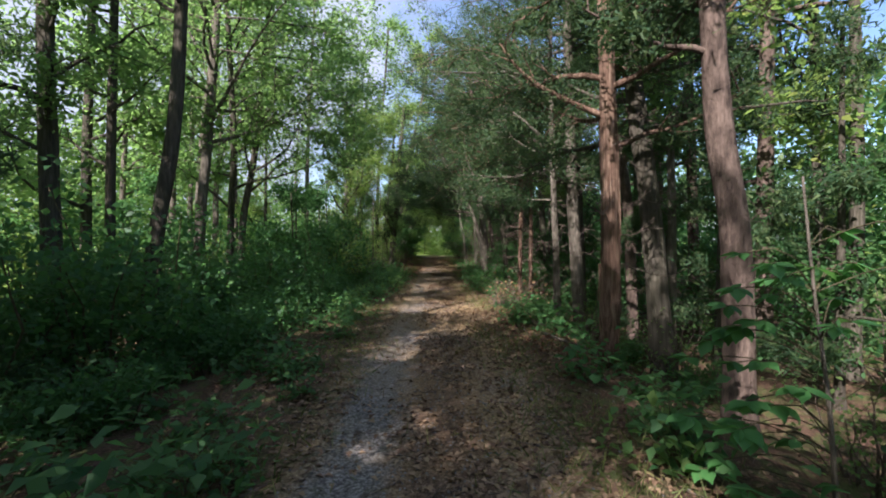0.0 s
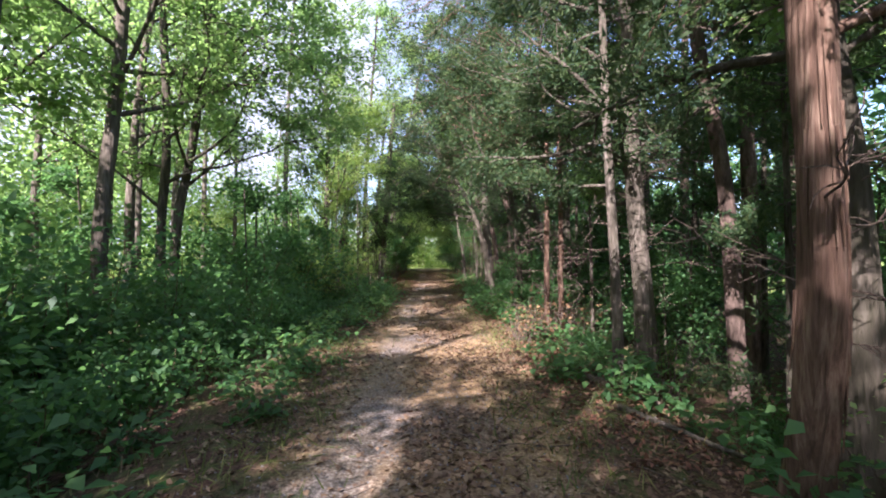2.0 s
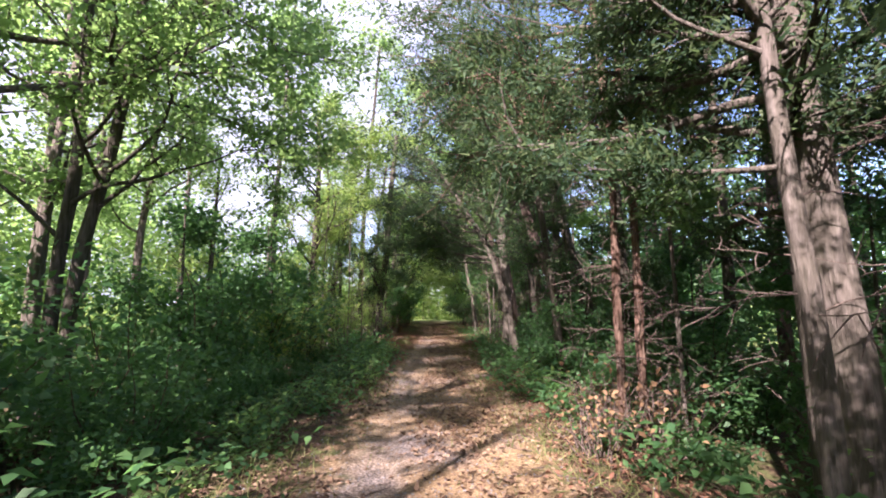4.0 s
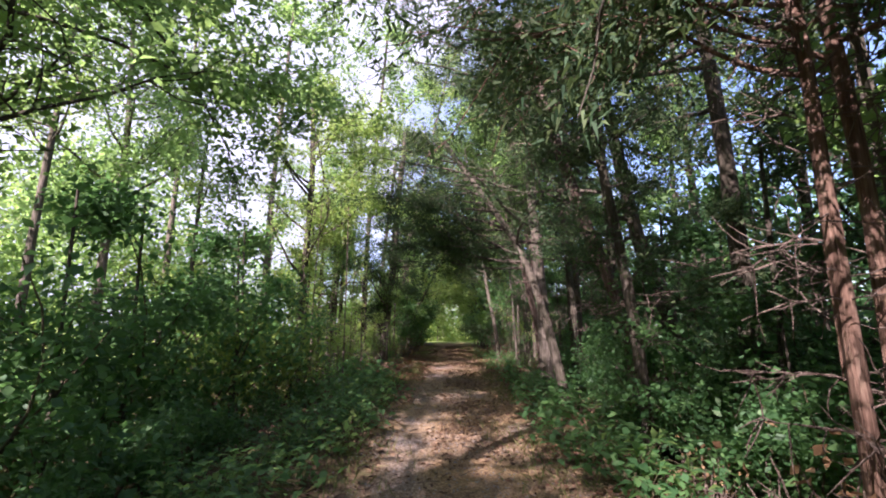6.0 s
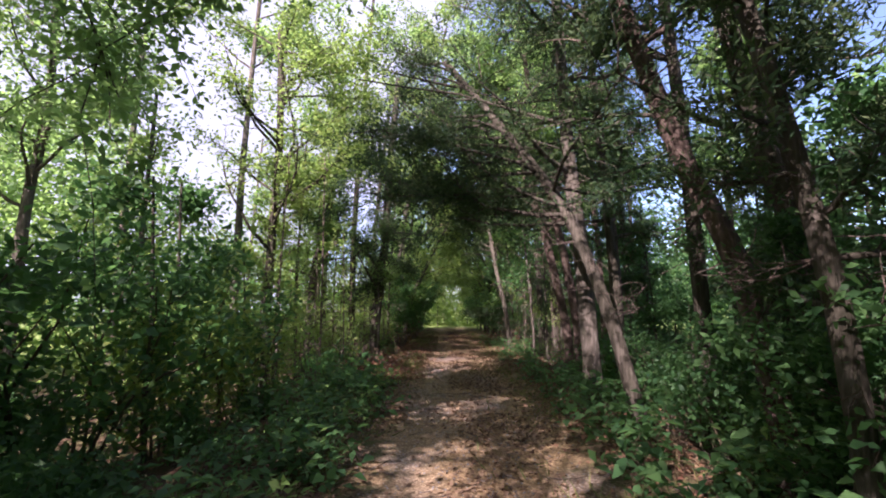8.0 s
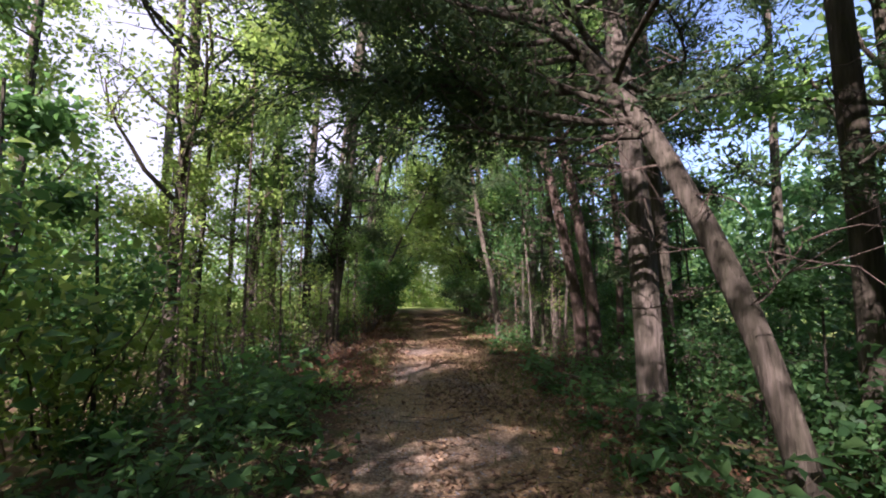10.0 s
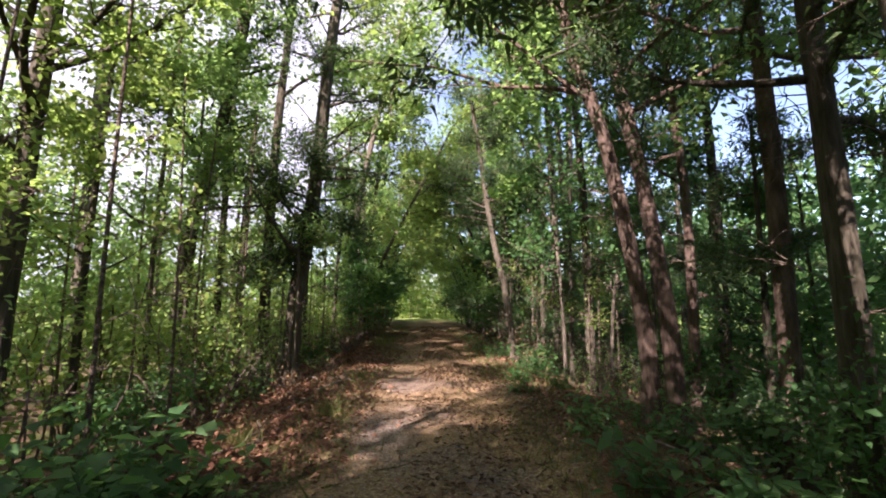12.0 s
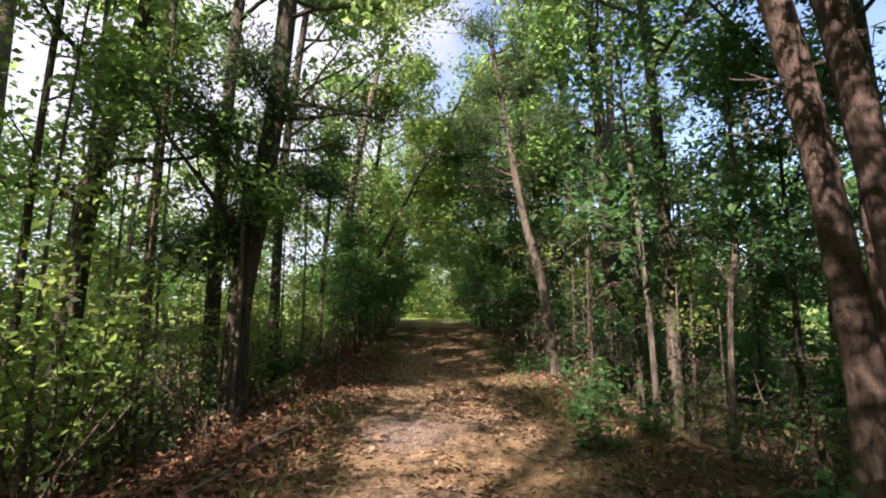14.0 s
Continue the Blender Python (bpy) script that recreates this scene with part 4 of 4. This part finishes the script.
for seed, centre, width, n, mat, high, name, label in ((103, 1.15, 0.4, 16000, M_GRASS, 0.13, "grass", "short worn grass along the trail edge"), (104, -1.45, 0.35, 12000, M_GRASS, 0.14, "grass", "short worn grass along the trail edge"),
                                                       (105, 1.5, 0.6, 4000, M_DRYGRASS, 0.1, "dry_grass", "dry straw-coloured grass and stalks"), (106, -2.1, 0.4, 3000, M_DRYGRASS, 0.1, "dry_grass", "dry straw-coloured grass and stalks")):
    r, p = scatter(n, seed, 0.5, 40, centre, width)
    p = p[np.sin(p[:, 1] * 1.7 + seed) + np.sin(p[:, 0] * 4 + p[:, 1] * 0.9) + r.normal(size=n) * 0.8 > 0.0]
    tagged(part(name, *blades(p, high, r, 0.07, up=1.1), mat), label, "grass", kind="stuff")
r, p = scatter(11000, 109, 20.5, 30, -2.0, 0.5)
p[:, 2] += r.uniform(0.004, 0.05, len(p))
tagged(part("red_litter", *leaves(p, 0.075, r, 0.5, 0.8, fold=0.16), M_RED), "rust-red dry leaves heaped along the verge", "leaf litter", kind="stuff")
r, p = scatter(4200, 110, 6, 30, 1.6, 0.4)
p[:, 2] += r.uniform(0.004, 0.04, len(p))
tagged(part("red_litter", *leaves(p, 0.065, r, 0.5, 0.85, fold=0.16), M_RED), "rust-red dry leaves heaped along the verge", "leaf litter", kind="stuff")
r, p = scatter(1600, 107, 0.5, 36, 0.8, 2.0)
sticks = []
for q in p:
    a, L = r.uniform(0, 2 * math.pi), r.uniform(0.08, 0.4)
    e = q + np.array([math.cos(a) * L, math.sin(a) * L, 0])
    e[2] = float(gz(e[0], e[1])) + 0.012
    sticks.append(tube([q + (0, 0, 0.012), (q + e) / 2 + r.normal(size=3) * 0.012 + (0, 0, 0.01), e], [0.005, 0.004, 0.002], 4))
tagged(part("twig_litter", *joined(sticks), M_TWIG), "dry twigs strewn over the forest floor", "twigs", kind="stuff")
r, p = scatter(9000, 108, 0.5, 22, -0.1, 0.75)
g = r.uniform(0.006, 0.016, (len(p), 1))
o = np.array([[1, 0, 0], [-0.5, 0.87, 0], [-0.5, -0.87, 0], [0, 0, 0.8]])
v = (p[:, None] + o[None] * g[:, None] * r.uniform(0.7, 1.3, (len(p), 4, 1))).reshape(-1, 3)
f = (np.arange(len(p))[:, None, None] * 4 + np.array([[0, 1, 3], [1, 2, 3], [2, 0, 3]])[None]).reshape(-1, 3)
M_STONE = bark("grey_gravel", (0.12, 0.11, 0.11), (0.25, 0.24, 0.23), (0.42, 0.4, 0.38), (20, 20, 20))
tagged(part("gravel", v, f, M_STONE), "loose grey gravel on the trail", "gravel", kind="stuff")


def herb(label, high, wide, count, size, mat, seed, at):
    """A low broad-leaved plant of the forest floor."""
    r = np.random.default_rng(seed)
    root = tagged(new("woodland_plant"), label, "plant")
    root.location = (*at, float(gz(*at)) - 0.01)
    pts, stalks = [], []
    for k in range(9):
        a = r.uniform(0, 2 * math.pi)
        line = twig_line((0, 0, 0), (math.cos(a) * 0.7, math.sin(a) * 0.7, 1.0), high * r.uniform(0.8, 1.5), r, 4, 0.2, -0.12)
        stalks.append(tube(line, np.linspace(0.005, 0.002, 5), 3))
        pts.append(line[1:])
    part("stem", *joined(stalks), M_STEM, root)
    pts = np.concatenate(pts)
    q = pts[r.integers(0, len(pts), count)] + r.normal(size=(count, 3)) * wide * 0.2
    q[:, 2] = np.maximum(q[:, 2], 0.05)
    part("foliage", *leaves(q, size, r, 0.62, 0.8), mat, root)
    return root


HERBS = [herb("low broad-leaved woodland plant at the trail edge", 0.34, 0.4, 70, 0.1, M_SHRUB, 111, (-2.1, 12.5)),
         herb("low bright-leaved woodland plant at the trail edge", 0.28, 0.35, 60, 0.085, M_LEAF, 112, (-1.9, 10.5)),
         herb("spreading dark-leaved woodland plant at the trail edge", 0.4, 0.5, 90, 0.12, M_SHRUB, 113, (-2.5, 19.5))]
for y in np.arange(1.0, 30, 0.3):
    for lo, hi, chance in ((-2.35, -1.35 if y < 12.5 or y > 17 else -1.65, 0.95 if 7.5 < y < 20.3 else 0.4 if y < 20.3 else 0.08), (-3.2, -2.2, 0.6 if y < 21 else 0.2), (-2.0, -1.15, 0.75 if y < 4 else 0.35 if y < 8 else 0.0), (1.15, 1.9, 0.8 if 12.2 < y < 18.6 else 0.12), (1.45, 2.7, 0.45)):
        if rng.uniform() < chance:
            x = trail_x(y) + rng.uniform(lo, hi)
            t = copy_thing(HERBS[int(rng.integers(0, 3)) if x < 0 and y > 8 else 2], pose(x, y, float(gz(x, y)) - 0.01, 0, 0, rng.uniform(0, 360)))
            k = rng.uniform(0.6, 1.1)
            t.scale = (k, k, k)


for k in range(46):
    y = 10.5 + 10.0 * ((k * 0.618) % 1)
    x = trail_x(y) - rng.uniform(1.3, 2.3)
    t = copy_thing(HERBS[k % 2], pose(x, y, float(gz(x, y)) - 0.01, 0, 0, rng.uniform(0, 360)))
    h = rng.uniform(0.75, 1.25)
    t.scale = (h, h, h)

# ---- single plants and fallen wood ----
tall_herb = herb("bright narrow-leaved plant standing beside the trail", 0.5, 0.35, 90, 0.1, M_LEAF, 121, (1.5, 13.25))
copy_thing(tall_herb, pose(1.75, 15.1, float(gz(1.75, 15.1)), 0, 0, 80))
copy_thing(tall_herb, pose(1.55, 2.9, float(gz(1.55, 2.9)), 0, 0, 200))
big_herb = herb("spreading plant with large dark compound leaves", 0.5, 0.6, 80, 0.17, M_SHRUB, 122, (-2.25, 19.9))
copy_thing(big_herb, pose(-2.7, 20.4, float(gz(-2.7, 20.4)), 0, 0, 130))
copy_thing(big_herb, pose(-2.35, 18.6, float(gz(-2.35, 18.6)), 0, 0, 40))

M_BIGLEAF = foliage("sapling_leaf", (0.03, 0.1, 0.03), (0.05, 0.14, 0.04), (0.1, 0.2, 0.06), (0.14, 0.32, 0.06), 0.5, 0.3)


def leaflet_mesh():
    """A pointed oval leaflet, folded along its rib, one metre long."""
    along = [(0.12, 0.12), (0.3, 0.27), (0.5, 0.3), (0.7, 0.22), (0.87, 0.1)]
    v = [(0, 0, 0)]
    for x, w in along:
        v += [(x, w, 0.05 - 0.1 * x * x), (x, 0, -0.1 * x * x), (x, -w, 0.05 - 0.1 * x * x)]
    v.append((1, 0, -0.13))
    f = [(0, 2, 1), (0, 3, 2)]
    for k in range(4):
        a, b = 1 + 3 * k, 4 + 3 * k
        f += [(a, a + 1, b + 1), (a, b + 1, b), (a + 1, a + 2, b + 2), (a + 1, b + 2, b + 1)]
    f += [(13, 14, 16), (14, 15, 16)]
    return mesh_of("leaf", v, f, M_BIGLEAF, True)


sapling = tagged(new("maple_sapling"), "young sapling with large pale green compound leaves", "sapling")
sx0, sy0 = 2.3, 2.6
sapling.location = (sx0, sy0, float(gz(sx0, sy0)))
LEAFLET = leaflet_mesh()
rs = np.random.default_rng(131)
stem = spline([(0, 0, -0.05), (-0.02, 0.05, 0.7), (-0.08, 0.1, 1.4), (-0.12, 0.15, 2.1)], 0.12)
part("stem", *tube(stem, np.linspace(0.016, 0.007, len(stem)), 8), M_GREY, sapling, smooth=True)


def spray(x, y, z, size, n=5):
    """One compound leaf on its stalk, at a place beside the stem."""
    tip = Vector((x - sx0, y - sy0, z - sapling.location.z))
    k = int(np.argmin(np.abs(stem[:, 2] - max(tip.z - 0.12, 0.1))))
    a = Vector(stem[k])
    stalk = part("stalk", *tube(spline([a, (a + tip) / 2 + Vector((0, 0, 0.08)), tip], 0.1), [0.004] * len(spline([a, (a + tip) / 2 + Vector((0, 0, 0.08)), tip], 0.1)), 4), M_STEM, sapling)
    out = math.atan2(tip.y - a.y, tip.x - a.x)
    for j in range(n):
        turn = out + (j - (n - 1) / 2) * 0.62 + rs.normal() * 0.15
        ob = new("leaf", LEAFLET)
        ob.parent = stalk
        back = abs(j - (n - 1) / 2) * 0.12 * size
        ob.matrix_basis = Matrix.Translation(tip - Vector((math.cos(out), math.sin(out), 0)) * back) @ Euler((rs.normal() * 0.25, 0.3 + rs.normal() * 0.22, turn)).to_matrix().to_4x4() @ Matrix.Diagonal((size, size, size, 1)) @ Matrix.Scale(rs.uniform(0.85, 1.15), 4)


for k in range(30):
    h = 0.25 + 1.35 * ((k * 0.618) % 1)
    spray(sx0 - rs.uniform(0.1, 1.0) * (1.15 - 0.35 * h), sy0 + rs.uniform(-0.35, 0.5), h - 0.15, rs.uniform(0.1, 0.15), 6)
for k in range(9):
    spray(sx0 + rs.uniform(0.1, 0.6), sy0 + rs.uniform(-0.4, 0.6), rs.uniform(0.3, 1.6), rs.uniform(0.1, 0.15))


def fallen(name, label, pts, r0, r1, mat, seed, twigs=0):
    r = np.random.default_rng(seed)
    root = tagged(new(name), label, "branch")
    base = np.array(pts[0], float)
    root.location = base
    line = spline([np.array(q) - base for q in pts], 0.1)
    stem_part = part("stem", *tube(line, np.linspace(r0, r1, len(line)), 9, 0.1, seed), mat, root, smooth=True)
    for k in range(twigs):
        i = int(r.integers(len(line) // 3, len(line) - 1))
        w = twig_line(line[i], r.normal(size=3) + (0, 0, 0.6), r.uniform(0.15, 0.45), r, 4, 0.25)
        part("twig", *tube(w, np.linspace(r1 * 0.6, 0.002, len(w)), 5), mat, stem_part)
    return root


def on_ground(x, y, up=0.0):
    return (x, y, float(gz(x, y)) + up)


M_DEADWOOD = bark("bleached_dead_wood", (0.12, 0.1, 0.08), (0.3, 0.25, 0.2), (0.5, 0.44, 0.37), (20, 20, 20))
fallen("fallen_branch", "long bare fallen branch propped among the trunks", [on_ground(2.55, 22.0, 0.03), (3.2, 22.3, 0.02), (4.05, 22.7, 0.6)], 0.028, 0.016, M_DEADWOOD, 141, 3)
fallen("fallen_branch", "short broken fallen branch on the leaves", [on_ground(2.6, 22.15, 0.02), on_ground(2.95, 22.3, 0.2)], 0.02, 0.014, M_DEADWOOD, 142)
fallen("fallen_branch", "bare fallen branch lying on the leaves", [on_ground(2.75, 21.7, 0.02), on_ground(3.2, 21.9, 0.06), on_ground(3.6, 22.5, 0.35)], 0.018, 0.01, M_DEADWOOD, 143, 2)
fallen("fallen_branch", "thin curved dead branch lying at the trail edge", [on_ground(1.75, 21.9, 0.01), on_ground(2.0, 21.4, 0.05), on_ground(2.3, 21.2, 0.01)], 0.01, 0.006, M_DEADWOOD, 144)
fallen("log", "small rotting log lying in the leaves", [on_ground(1.55, 8.3, 0.03), on_ground(1.85, 7.95, 0.05), on_ground(2.2, 7.6, 0.03)], 0.05, 0.04, M_TWIG, 145, 2)
fallen("fallen_branch", "fallen grey branch lying at the trail edge", [on_ground(1.55, 7.1, 0.03), on_ground(1.95, 6.7, 0.04), on_ground(2.5, 6.4, 0.06)], 0.03, 0.015, M_GREY, 146, 3)
fallen("fallen_branch", "dark fallen branch leaning among the undergrowth", [on_ground(-4.0, 5.5, 0.02), (-4.4, 5.9, -0.1), (-5.0, 6.8, 0.6)], 0.04, 0.03, M_DARK, 147, 2)
for k, (x, y, dx, dy) in enumerate(((-1.95, 21.3, -0.3, 0.8), (-2.3, 22.4, 0.35, 0.75), (-1.75, 22.9, -0.5, 0.3), (-2.0, 23.6, 0.3, 0.8), (-1.6, 24.3, -0.45, 0.15), (-1.9, 25.0, 0.25, 0.7), (-2.5, 20.9, 0.6, 0.5), (-2.2, 24.4, -0.3, 0.6))):
    fallen("fallen_branch", "thin dry stick lying in rust-red leaves", [on_ground(x, y, 0.03), on_ground(x + dx * 0.5 + 0.05, y + dy * 0.5, 0.06), on_ground(x + dx, y + dy, 0.05)], 0.016, 0.008, M_DEADWOOD if k % 2 else M_TWIG, 160 + k, 2)
tuft_r = np.random.default_rng(171)
for x, y in ((-1.55, 24.7), (-1.5, 22.3), (-2.1, 21.4), (1.6, 24.2)):
    q = tuft_r.normal(size=(110, 3)) * (0.09, 0.09, 0)
    tuft = part("grass_tuft", *blades(q, 0.24, tuft_r, 0.05, up=1.1), M_GRASS)
    tuft.location = on_ground(x, y)
    tagged(tuft, "yellowing grass tuft at the trail edge", "grass tuft")

brush = shrub("dry_brush", "tangle of dry reddish-brown twigs and dead leaves", 0.55, 0.7, 130, 0.06, M_DRYNEEDLE, 151, stems=24, at=(1.35, 10.4), stem_mat=M_TWIG)
for x, y, k in ((1.6, 10.9, 0.8), (-2.3, 23.4, 0.6), (-2.6, 24.2, 0.7), (-2.3, 25.4, 0.6), (-3.0, 22.9, 0.7), (2.0, 13.0, 0.8), (1.6, 26.6, 0.8), (1.75, 28.6, 1.6), (1.9, 30.2, 1.8), (1.7, 32.5, 1.8), (-2.6, 28.8, 1.5), (-2.8, 31.0, 1.8), (-2.6, 33.5, 1.8), (2.4, 17.6, 0.7), (-2.9, 21.6, 0.9), (-3.6, 23.8, 1.1), (-3.2, 26.2, 1.3), (2.3, 23.6, 0.9), (1.75, 11.2, 1.4), (2.3, 11.15, 1.5)):
    t = copy_thing(brush, pose(x, y, float(gz(x, y)) - 0.03, 0, 0, x * 100))
    t.scale = (k, k, k)
